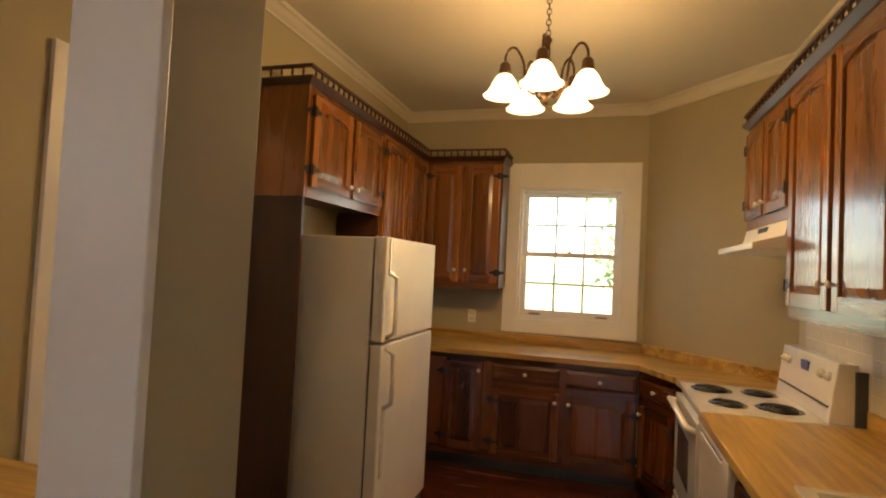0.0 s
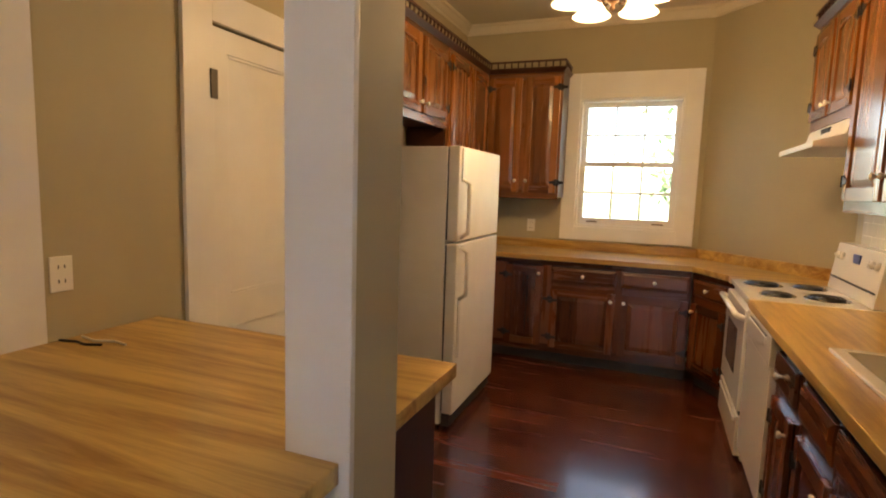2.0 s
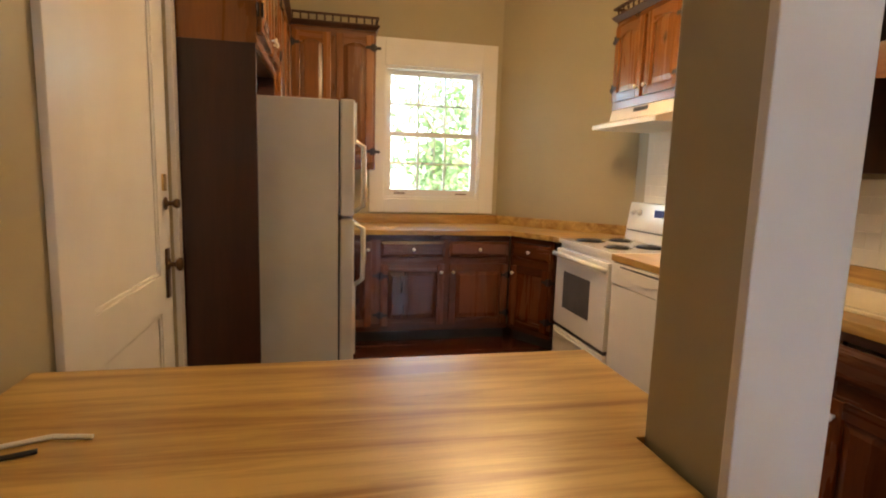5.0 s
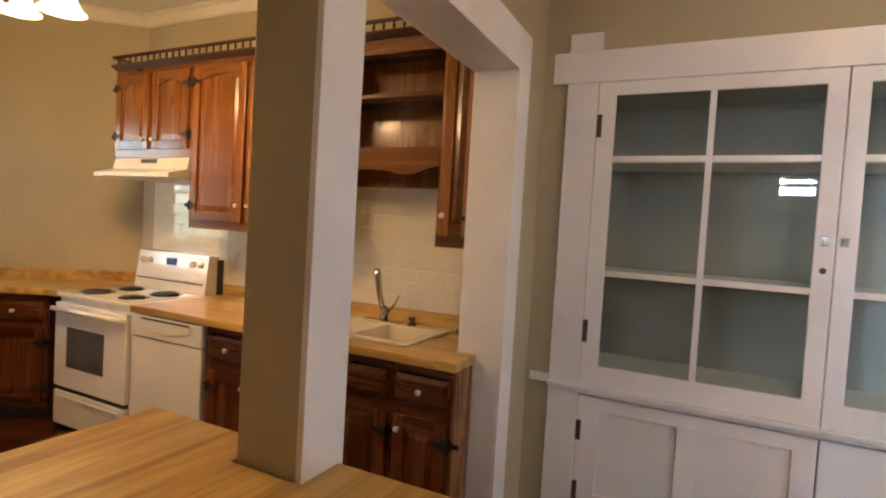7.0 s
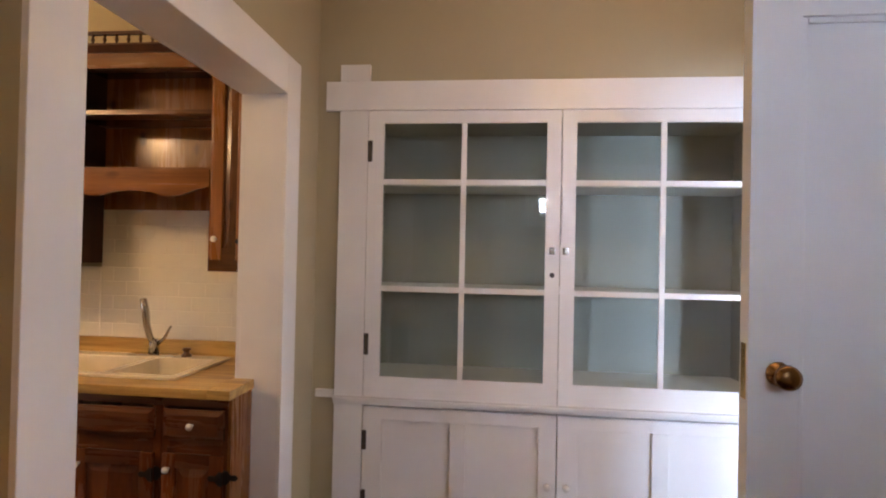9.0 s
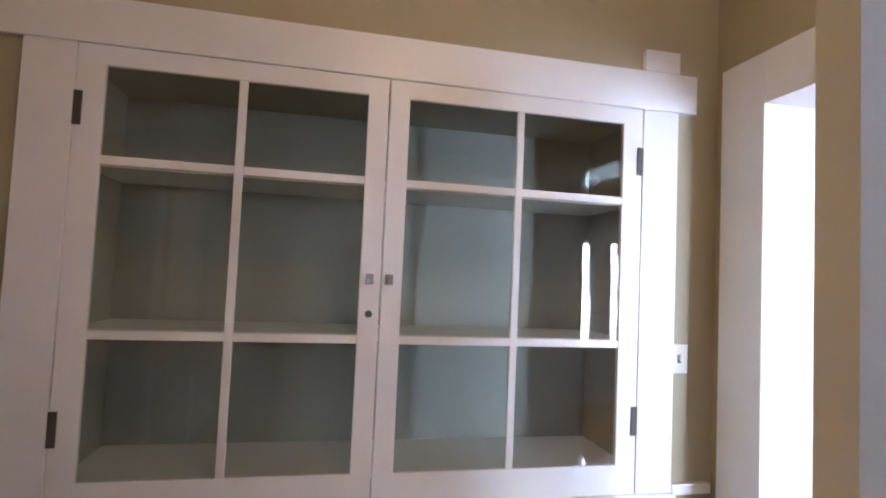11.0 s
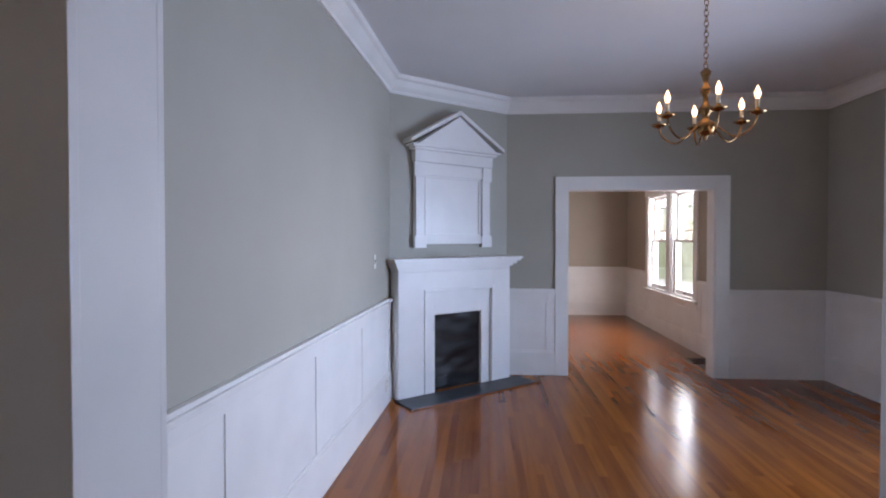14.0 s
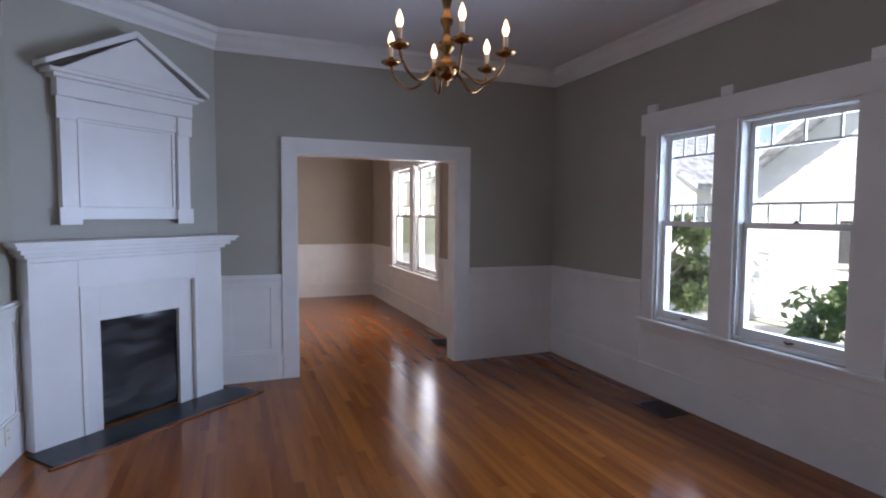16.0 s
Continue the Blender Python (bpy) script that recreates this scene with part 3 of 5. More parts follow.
oe = thing("opening_trim_living", on_window_wall(0, 0), "white casing and lining of the opening to the front room", "door casing", kind="structure")
part("head_lining", B((PX0 + 0.021, PX1 - 0.021, YF - 0.165, YF + 0.012, PZ - 0.022, PZ - 0.001)), TRIM2, oe)
for a, b in ((PX0 + 0.001, PX0 + 0.02), (PX1 - 0.02, PX1 - 0.001)):
    part("jamb", B((a, b, YF - 0.165, YF + 0.012, 0, PZ - 0.001)), TRIM2, oe)
for y0, y1 in ((YF + 0.002, YF + 0.026), (YF - 0.18, YF - 0.156)):
    part("casing", B((PX1 - 0.006, PX1 + 0.12, y0, y1, 0, PZ + 0.125)), TRIM2, oe, bevel=0.003)
    part("casing", B((PX0 - 0.14, PX0 + 0.006, y0, y1, 0, PZ + 0.125)), TRIM2, oe, bevel=0.003)
    part("head_casing", B((PX0 + 0.0065, PX1 - 0.0065, y0, y1, PZ - 0.006, PZ + 0.125)), TRIM2, oe, bevel=0.003)


def knob_bm(r=0.028, proj=0.055, seg=14):
    bm = bmesh.new()
    lathe(bm, [(0.026, 0), (0.026, 0.004), (0.010, 0.008), (0.009, 0.025), (r * 0.7, 0.030), (r, 0.040), (r * 0.92, 0.050), (r * 0.5, proj), (0, proj)], seg)
    return bm


def panel_leaf(parent, w, h, t, panels, material, name="leaf"):
    """A framed door: recessed flat panels given as (x0, x1, z0, z1), on both faces."""
    bm = bmesh.new()
    xs = sorted({0, w, *(p[0] for p in panels), *(p[1] for p in panels)})
    for a, b in zip(xs, xs[1:]):
        mid = (a + b) / 2
        z = 0
        for p in sorted((p for p in panels if p[0] < mid < p[1]), key=lambda p: p[2]):
            box(bm, a, b, 0, t, z, p[2])
            box(bm, a, b, t * 0.32, t * 0.68, p[2], p[3])
            z = p[3]
        box(bm, a, b, 0, t, z, h)
    o = part(name, bm, material, parent)
    for p in panels:
        bm = bmesh.new()
        s = 0.014
        for y0, y1 in ((t * 0.12, t * 0.3195), (t * 0.6805, t * 0.88)):
            box(bm, p[0], p[0] + s, y0, y1, p[2], p[3])
            box(bm, p[1] - s, p[1], y0, y1, p[2], p[3])
            box(bm, p[0] + s, p[1] - s, y0, y1, p[2], p[2] + s)
            box(bm, p[0] + s, p[1] - s, y0, y1, p[3] - s, p[3])
        part("panel_bead", bm, material, o, bevel=0.004)
    return o


# kitchen side door in the left wall (hinges near the breakfast room)
kd = thing("door_1", on_left_wall(XL, 2.285), "closed white two-panel kitchen door with old bronze hardware", "door", kind="structure")
leaf = panel_leaf(kd, 0.86, DOORH - 0.015, 0.04, [(0.113, 0.715, 0.12, 0.765), (0.113, 0.715, 0.915, 1.985)], WHITE)
leaf.location = (0, 0.012, 0.008)
part("casing", B((-0.155, 0.0, -0.022, -0.001, 0, DOORH + 0.14), (0.0, 0.86, -0.022, -0.001, DOORH, DOORH + 0.14), (0.86, 0.92, -0.022, -0.001, 0, DOORH + 0.14)), WHITE, kd, bevel=0.003)
part("back_panel", B((0, 0.86, 0.06, 0.14, 0, DOORH)), SLOT, kd)
for z in (0.25, 1.845):
    part("hinge", B((-0.018, 0.018, -0.028, -0.018, z - 0.06, z + 0.06)), OLDBR, kd, "worn metal hinge")
bm = bmesh.new()
box(bm, 0.775, 0.815, 0.002, 0.012, 0.82, 1.02)
part("lock_plate", bm, BRONZE, kd, bevel=0.003)
k = part("door_knob", knob_bm(), BRONZE, kd, "dark bronze door knob", smooth=True)
k.matrix_local = pose(0.795, 0.004, 0.955, 90, 0, 0)
k = part("deadbolt", knob_bm(0.02, 0.04), BRONZE, kd, smooth=True)
k.matrix_local = pose(0.79, 0.006, 1.20, 90, 0, 0)
part("latch_plate", B((0.77, 0.81, 0.004, 0.012, 1.25, 1.315)), BRASS, kd)

# open door of the dining doorway, swung into the breakfast room
HX, HY, EX, EY = 0.915, -1.205, 0.935, -0.12
dm = pose(HX, HY, 0, 0, 0, math.degrees(math.atan2(EY - HY, EX - HX)))
dl = math.hypot(EX - HX, EY - HY)
dd = thing("door_2", dm, "open white panelled door with a brass knob", "door", kind="structure")
leaf = panel_leaf(dd, dl, 2.21, 0.042, [(0.11, dl - 0.10, 0.16, 0.55), (0.11, dl - 0.10, 0.68, 2.0)], WHITE)
leaf.location = (0, 0, 0.012)
for y, r in ((0.0, 90), (0.042, -90)):
    k = part("door_knob", knob_bm(0.027), AGED, dd, "aged brass knob", smooth=True)
    k.matrix_local = pose(dl - 0.06, y, 1.25, r, 0, 0)
part("latch_plate", B((dl, dl + 0.002, 0.010, 0.032, 1.19, 1.31)), BRASS, dd)
for z in (0.25, 1.1, 1.95):
    part("hinge", B((-0.015, 0.02, 0.0425, 0.048, z - 0.05, z + 0.05)), OLDBR, dd)

# wainscots and baseboards
wainscot("wainscot_dining_inner", FP_A, (XD, YD), 4)
wainscot("wainscot_dining_end_left", (PX1 + 0.121, YF), (FP_B[0], YF), 1)
wainscot("wainscot_dining_end_right", (XO + 0.011, YF), (PX0 - 0.141, YF), 1)
wainscot("wainscot_dining_outer_far", (XO, DW[0][0] - 0.14), (XO, YF), 1)
wainscot("wainscot_dining_outer_near", (XO, YD), (XO, DW[-1][1] + 0.14), 1)
under = thing("wainscot_dining_under_window", pose(XO, DW[-1][1] + 0.139, 0, 0, 0, -90), "white wainscot boards below the dining window", "wainscot", kind="structure")
UL = DW[-1][1] - DW[0][0] + 0.278
part("backing", B((0, UL, 0, 0.010, 0, 0.515)), TRIM2, under)
part("baseboard", B((0, UL, 0.010, 0.026, 0, 0.25)), TRIM2, under, bevel=0.003)
wainscot("wainscot_dining_near_wall", (OX0 - 0.16, YD), (XO + 0.011, YD), 3)
wainscot("wainscot_living_end", (XLR + 0.011, YLR), (XD - 0.011, YLR), 4)
wainscot("wainscot_living_inner", (XD, YLR), (XD, YF - 0.16), 5)
wainscot("wainscot_living_far", (XLR, LWY[0][0] - 0.14), (XLR, YLR), 1)
wainscot("wainscot_living_near", (XLR, YF - 0.16), (XLR, LWY[-1][1] + 0.14), 1)
under = thing("wainscot_living_under_window", pose(XLR, LWY[-1][1] + 0.139, 0, 0, 0, -90), "white wainscot boards below the front room window", "wainscot", kind="structure")
UL = LWY[-1][1] - LWY[0][0] + 0.278
part("backing", B((0, UL, 0, 0.010, 0, 0.545)), TRIM2, under)
part("baseboard", B((0, UL, 0.010, 0.026, 0, 0.25)), TRIM2, under, bevel=0.003)

# floors: slabs under the boards
solo("subfloor", B((-2.2, 2.7, -11.2, 5.7, -0.10, -0.006)), SLOT, "plain floor slab under the boards", "floor", "structure")


# ---------- kitchen cabinets ----------
def knob(parent, x, z, y=0.0):
    bm = bmesh.new()
    lathe(bm, [(0.007, 0), (0.006, 0.010), (0.013, 0.016), (0.0155, 0.022), (0.012, 0.028), (0, 0.030)], 12)
    o = part("knob", bm, PORC, parent, "white porcelain knob", smooth=True)
    o.matrix_local = pose(x, y, z, 90, 0, 0)
    return o


def strap_hinge(parent, x, z, side, y):
    """A black strap hinge; side -1: the leaf reaches to the left."""
    bm = bmesh.new()
    s = side
    pts = [(0, -0.022), (0.012 * s, -0.030), (0.03 * s, -0.010), (0.052 * s, -0.012), (0.062 * s, 0), (0.052 * s, 0.012), (0.03 * s, 0.010), (0.012 * s, 0.030), (0, 0.022)]
    if s < 0:
        pts = pts[::-1]
    extrude_xz(bm, pts, -0.003, 0.0)
    tube(bm, [(0, -0.003, -0.028), (0, -0.003, 0.028)], 0.005, 6)
    o = part("hinge", bm, IRON, parent, "black iron strap hinge")
    o.location = (x, y, z)
    return o


def cab_door(parent, x0, x1, z0, z1, hinge=0, knob_at=None, fr=0.058, arch=0.0, name="door", stain=(PINE, PINEH)):
    """A raised-panel door proud of the face frame at y = 0."""
    t = 0.019
    y0 = -t
    w = x1 - x0
    d = part(name, B((fr - 0.006, w - fr + 0.006, 0.0186, 0.0189, 0.004, z1 - z0 - 0.004)), stain[0], parent)
    for sx in (0, w - fr):
        part("stile", B((sx, sx + fr, 0, t, 0, z1 - z0)), stain[0], d, bevel=0.004)
    d.location = (x0, y0, z0)
    h = z1 - z0
    bm = bmesh.new()
    box(bm, fr, w - fr, 0.001, t, 0, fr)
    part("rail", bm, stain[1], d)
    bm = bmesh.new()
    if arch:
        n = 8
        xs = [fr + (w - 2 * fr) * i / n for i in range(n + 1)]
        low = [h - fr - arch * 0.9 * (1 - math.sin(math.pi * i / n)) for i in range(n + 1)]
        extrude_xz(bm, list(zip(xs, low)) + [(w - fr, h), (fr, h)], 0.001, t)
    else:
        box(bm, fr, w - fr, 0.001, t, h - fr, h)
    part("rail", bm, stain[1], d)
    bm = bmesh.new()
    a, b, c, e = fr - 0.004, w - fr + 0.004, fr - 0.004, h - fr + 0.004
    i = 0.038
    o4 = [(a, c), (b, c), (b, e), (a, e)]
    i4 = [(a + i, c + i), (b - i, c + i), (b - i, e - i), (a + i, e - i)]
    vo = [bm.verts.new((x, 0.014, z)) for x, z in o4]
    vi = [bm.verts.new((x, 0.004, z)) for x, z in i4]
    vb = [bm.verts.new((x, 0.0185, z)) for x, z in o4]
    bm.faces.new(vi)
    bm.faces.new(vb[::-1])
    for k2 in range(4):
        bm.faces.new((vo[k2], vo[(k2 + 1) % 4], vi[(k2 + 1) % 4], vi[k2]))
        bm.faces.new((vb[k2], vb[(k2 + 1) % 4], vo[(k2 + 1) % 4], vo[k2]))
    part("panel", bm, stain[0], d)
    if hinge:
        hx = -0.001 if hinge < 0 else w + 0.001
        for z in (0.09, h - 0.09):
            strap_hinge(d, hx, z, 1 if hinge < 0 else -1, -0.0005)
            strap_hinge(d, hx, z, -1 if hinge < 0 else 1, 0.0180)
    if knob_at:
        knob(d, knob_at[0] - x0, knob_at[1] - z0, 0.0)
    return d


def drawer_front(parent, x0, x1, z0, z1, pull=True):
    w, h = x1 - x0, z1 - z0
    bm = bmesh.new()
    box(bm, 0, w, 0.006, 0.019, 0, h)
    i = 0.022
    vo = [bm.verts.new(p) for p in ((0, 0.006, 0), (w, 0.006, 0), (w, 0.006, h), (0, 0.006, h))]
    vi = [bm.verts.new(p) for p in ((i, -0.003, i), (w - i, -0.003, i), (w - i, -0.003, h - i), (i, -0.003, h - i))]
    bm.faces.new(vi)
    for k2 in range(4):
        bm.faces.new((vo[k2], vo[(k2 + 1) % 4], vi[(k2 + 1) % 4], vi[k2]))
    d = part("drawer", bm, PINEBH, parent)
    d.location = (x0, -0.019, z0)
    if pull:
        knob(d, w / 2, h / 2, -0.003)
    return d


def base_unit(name, m, w, bays, label, d=0.60, top_z=0.873):
    """A base cabinet; bays are (x0, x1, drawer, hinge side) along its front at y = 0; drawer 2 has no knob."""
    o = thing(name, m, label, "cabinet", "kitchen base cabinets")
    part("body", B((0.001, w - 0.001, 0.02, d, 0.10, top_z)), PINED, o)
    part("toe_kick", B((0.001, w - 0.001, 0.075, 0.095, 0.0, 0.0995)), SLOT, o)
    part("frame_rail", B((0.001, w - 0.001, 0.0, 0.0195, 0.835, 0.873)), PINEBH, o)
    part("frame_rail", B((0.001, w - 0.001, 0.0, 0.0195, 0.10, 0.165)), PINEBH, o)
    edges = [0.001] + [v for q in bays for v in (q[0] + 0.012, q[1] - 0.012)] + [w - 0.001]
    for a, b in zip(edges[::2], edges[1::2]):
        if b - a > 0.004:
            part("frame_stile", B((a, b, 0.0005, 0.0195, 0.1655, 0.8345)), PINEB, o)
    for a, b, dr, hs in bays:
        top = 0.82
        if dr:
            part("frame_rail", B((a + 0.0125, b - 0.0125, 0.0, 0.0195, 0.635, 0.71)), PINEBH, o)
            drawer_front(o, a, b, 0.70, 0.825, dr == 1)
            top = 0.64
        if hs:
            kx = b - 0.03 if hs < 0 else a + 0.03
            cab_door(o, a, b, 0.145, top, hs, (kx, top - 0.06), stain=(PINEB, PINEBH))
    return o


def upper_unit(name, m, w, z0, z1, cols, label, d=0.335, knob_low=True, hs=None):
    o = thing(name, m, label, "cabinet", "kitchen wall cabinets")
    part("body", B((0.001, w - 0.001, 0.02, d, z0 + 0.02, z1)), PINED, o)
    part("frame_rail", B((0.001, w - 0.001, 0, 0.0195, z0, z0 + 0.075)), PINEH, o)
    part("frame_rail", B((0.001, w - 0.001, 0, 0.0195, z1 - 0.06, z1)), PINEH, o)
    for i in range(cols + 1):
        x = w * i / cols
        part("frame_stile", B((max(x - 0.03, 0.001), min(x + 0.03, w - 0.001), 0.0005, 0.0195, z0 + 0.0755, z1 - 0.0605)), PINE, o)
    for i in range(cols):
        a, b = w * i / cols + 0.020, w * (i + 1) / cols - 0.020
        s = hs[i] if hs else (-1 if i % 2 == 0 else 1)
        kx = b - 0.028 if s < 0 else a + 0.028
        cab_door(o, a, b, z0 + 0.055, z1 - 0.04, s, (kx, z0 + 0.155 if z1 - z0 > 0.8 else z0 + 0.115), arch=0.035)
    return o


def gallery(name, pts, z):
    """A crown strip with a spindle rail along the top of wall cabinets; the room is on its left."""
    o = thing(name, Matrix.Identity(4), "dark wood spindle gallery rail on top of the cabinets", "gallery rail")
    bm = bmesh.new()
    sweep(bm, pts, [(-0.03, z), (0.004, z), (0.03, z + 0.028), (0.03, z + 0.036), (-0.03, z + 0.036)])
    part("crown_strip", bm, PINED, o)
    bm = bmesh.new()
    sweep(bm, pts, [(0.005, z + 0.082), (0.024, z + 0.082), (0.024, z + 0.097), (0.005, z + 0.097)])
    part("rail", bm, PINED, o)
    proto = None
    for a, b in zip(pts, pts[1:]):
        a, b = Vector(a), Vector(b)
        L = (b - a).length
        n = max(2, round(L / 0.062))
        d = (b - a) / L
        nn = Vector((-d.y, d.x)) * 0.0145
        for i in range(n):
            p = a + d * (L * (i + 0.5) / n) + nn
            if proto is None:
                sb = bmesh.new()
                lathe(sb, [(0.008, 0), (0.005, 0.01), (0.009, 0.023), (0.005, 0.036), (0.008, 0.046)], 6)
                proto = part("spindle", sb, PINED, o)
                proto.location = (p.x, p.y, z + 0.036)
            else:
                q = new("spindle", proto.data)
                q.parent = o
                q.location = (p.x, p.y, z + 0.036)
    return o


# left wall: fridge bay
UZ = 2.445
ux = -0.17
upper_unit("wall_cabinet", on_left_wall(ux, 3.235), 0.96, 1.865, UZ, 2, "stained pine cabinet with two small doors above the refrigerator", d=0.328)
fsp = thing("fridge_side_panel", Matrix.Identity(4), "stained wood end panel beside the refrigerator, redder above", "panel")
part("upper_board", B((XL + 0.001, ux, 3.212, 3.233, 1.866, UZ)), PINE, fsp)
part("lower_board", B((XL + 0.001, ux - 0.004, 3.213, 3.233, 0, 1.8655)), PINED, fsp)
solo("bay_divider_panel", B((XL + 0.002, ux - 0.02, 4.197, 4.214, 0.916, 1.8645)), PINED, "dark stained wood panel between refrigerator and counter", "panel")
upper_unit("wall_cabinet", on_left_wall(ux, 4.216), 0.945, 1.37, UZ, 2, "tall stained pine wall cabinet in the corner", d=0.328)
upper_unit("wall_cabinet", on_window_wall(ux + 0.004, 5.165), 0.66, 1.37, UZ, 2, "stained pine wall cabinet with two raised-panel doors beside the window", hs=[-1, 1], d=0.333)
gallery("gallery_rail", [(0.490, YW - 0.005), (0.490, 5.163), (ux + 0.001, 5.163), (ux + 0.001, 3.211), (XL + 0.01, 3.211)][::1], UZ + 0.001)

# window wall base run with the diagonal corner
base_unit("base_cabinet", on_window_wall(-0.02, 4.90), 1.60, [(0.16, 0.475, 0, -1), (0.545, 1.055, 1, -1), (1.095, 1.585, 1, 1)], "red stained pine base cabinet run below the window, darkened with shade", d=0.595)
base_unit("base_cabinet", on_window_wall(XL + 0.003, 4.901), 0.475, [(0.03, 0.44, 0, -1)], "red stained pine corner base cabinet, darkened with shade", d=0.595)
cdx, cdy = 1.80 - 1.585, 4.52 - 4.895
cm = pose(1.585, 4.895, 0, 0, 0, math.degrees(math.atan2(cdy, cdx)))
cw = math.hypot(cdx, cdy)
base_unit("base_cabinet", cm, cw, [(0.03, cw - 0.03, 1, 1)], "red stained pine angled base cabinet beside the range, darkened with shade", d=0.25)

bm = bmesh.new()
prism(bm, [(XL + 0.002, 4.865), (1.575, 4.865), (1.775, 4.50), (1.775, 4.405), (XR - 0.002, 4.405), (XR - 0.002, 4.548), (1.638, YW - 0.002), (XL + 0.002, YW - 0.002)], 0.875, 0.915)
ct = solo("countertop_window", bm, TOP, "butcher-block laminate countertop below the window", "countertop", bevel=0.004)
bs = thing("backsplash_window", Matrix.Identity(4), "butcher-block laminate backsplash strip along the wall", "backsplash")
bm = bmesh.new()
sweep(bm, [(XR - 0.001, 4.42), (XR - 0.001, 4.549), (1.639, YW - 0.001), (XL + 0.001, YW - 0.001)], [(0, 0.9155), (0.02, 0.9155), (0.02, 0.99), (0.016, 0.995), (0, 0.995)])
part("strip", bm, TOP, bs)

# right wall run
base_unit("base_cabinet", on_right_wall(1.80, 3.005), 0.40, [(0.028, 0.335, 1, -1)], "red stained pine base cabinet with one drawer beside the dishwasher, darkened with shade", top_z=0.72)
base_unit("base_cabinet", on_right_wall(1.80, 2.604), 0.80, [(0.03, 0.385, 2, -1), (0.415, 0.775, 2, 1)], "red stained pine sink base cabinet with false drawer fronts, darkened with shade", top_z=0.72)
base_unit("base_cabinet", on_right_wall(1.80, 1.803), 0.290, [(0.015, 0.278, 1, 1)], "red stained pine base cabinet with one drawer beside the opening, darkened with shade", d=0.18)
SX0, SX1, SY0, SY1 = 1.882, 2.36, 1.80, 2.70
solo("cabinet_end_panel", B((1.801, 1.982, 1.499, 1.512, 0.0, 0.874)), PINE, "stained pine end panel beside the opening", "panel")
ct2 = thing("countertop_sink", Matrix.Identity(4), "butcher-block laminate countertop with an inset sink", "countertop")
bm = R((1.765, XR - 0.002, Y2 + 0.03, 3.625), (SX0 + 0.02, SX1 - 0.02, SY0 + 0.02, SY1 - 0.02), 0.875, 0.915)
for v in bm.verts:
    v.co = (v.co.x, v.co.z, v.co.y)
part("top", bm, TOPY, ct2, bevel=0.004)
part("end_top", B((1.765, 1.985, 1.49, Y2 + 0.0298, 0.875, 0.915)), TOPY, ct2, bevel=0.003)
bs2 = solo("backsplash_sink", B((XR - 0.022, XR - 0.001, Y2 + 0.03, 3.62, 0.9155, 0.995)), TOPY, "butcher-block laminate backsplash behind the sink", "backsplash", bevel=0.003)

# sink: rim, two bowls
sk = thing("kitchen_sink", Matrix.Identity(4), "cream composite double-bowl kitchen sink", "sink")
mid = 2.16
rim = bmesh.new()
for b in ((SX0, SX0 + 0.045, SY0, SY1), (SX1 - 0.085, SX1, SY0, SY1), (SX0 + 0.045, SX1 - 0.085, SY0, SY0 + 0.04), (SX0 + 0.045, SX1 - 0.085, SY1 - 0.04, SY1), (SX0 + 0.045, SX1 - 0.085, mid - 0.02, mid + 0.02)):
    box(rim, b[0], b[1], b[2], b[3], 0.9155, 0.930)
part("rim", rim, CREAM, sk, bevel=0.005)
for a, b in ((SY0 + 0.04, mid - 0.02), (mid + 0.02, SY1 - 0.04)):
    bw = bmesh.new()
    x0, x1, z0 = SX0 + 0.045, SX1 - 0.085, 0.74
    o = [(x0, a), (x1, a), (x1, b), (x0, b)]
    i = [(x0 + 0.04, a + 0.04), (x1 - 0.04, a + 0.04), (x1 - 0.04, b - 0.04), (x0 + 0.04, b - 0.04)]
    vt = [bw.verts.new((x, y, 0.927)) for x, y in o]
    vb = [bw.verts.new((x, y, z0)) for x, y in i]
    bw.faces.new(vb)
    for k2 in range(4):
        bw.faces.new((vt[k2], vt[(k2 + 1) % 4], vb[(k2 + 1) % 4], vb[k2]))
    part("bowl", bw, CREAM, sk, bevel=0.02)
    dr = bmesh.new()
    lathe(dr, [(0.045, 0.741), (0.045, 0.744), (0.03, 0.7425), (0.0, 0.7425)], 16, ((x0 + x1) / 2, (a + b) / 2, 0))
    part("drain", dr, CHROME, sk)
fc = thing("kitchen_faucet", pose(2.32, 2.20, 0.930), "brushed nickel kitchen faucet with pull-out spout and side lever", "faucet")
bm = bmesh.new()
box(bm, -0.028, 0.028, -0.125, 0.125, 0.0, 0.010)
part("base_plate", bm, CHROME, fc, bevel=0.004)
bm = bmesh.new()
lathe(bm, [(0.026, 0.010), (0.024, 0.06), (0.021, 0.085), (0.0, 0.09)], 14)
part("body", bm, CHROME, fc, smooth=True)
bm = bmesh.new()
tube(bm, [(0, 0, 0.06), (-0.02, 0.01, 0.10), (-0.035, 0.018, 0.16), (-0.045, 0.022, 0.24), (-0.055, 0.027, 0.30)], [0.016, 0.016, 0.017, 0.019, 0.016], 10)
part("spout", bm, CHROME, fc, smooth=True)
bm = bmesh.new()
tube(bm, [(0, -0.02, 0.06), (0.01, -0.05, 0.09), (0.012, -0.085, 0.155)], [0.010, 0.008, 0.006], 8)
part("lever", bm, CHROME, fc, smooth=True)
sp = thing("soap_dispenser", pose(2.325, 2.02, 0.930), "low dark-topped chrome dispenser on the sink rim", "dispenser")
bm = bmesh.new()
lathe(bm, [(0.026, 0), (0.026, 0.008), (0.014, 0.02), (0.014, 0.03), (0.022, 0.034), (0.020, 0.044), (0, 0.046)], 12)
part("body", bm, BRONZE, sp, smooth=True)
sc = bmesh.new()
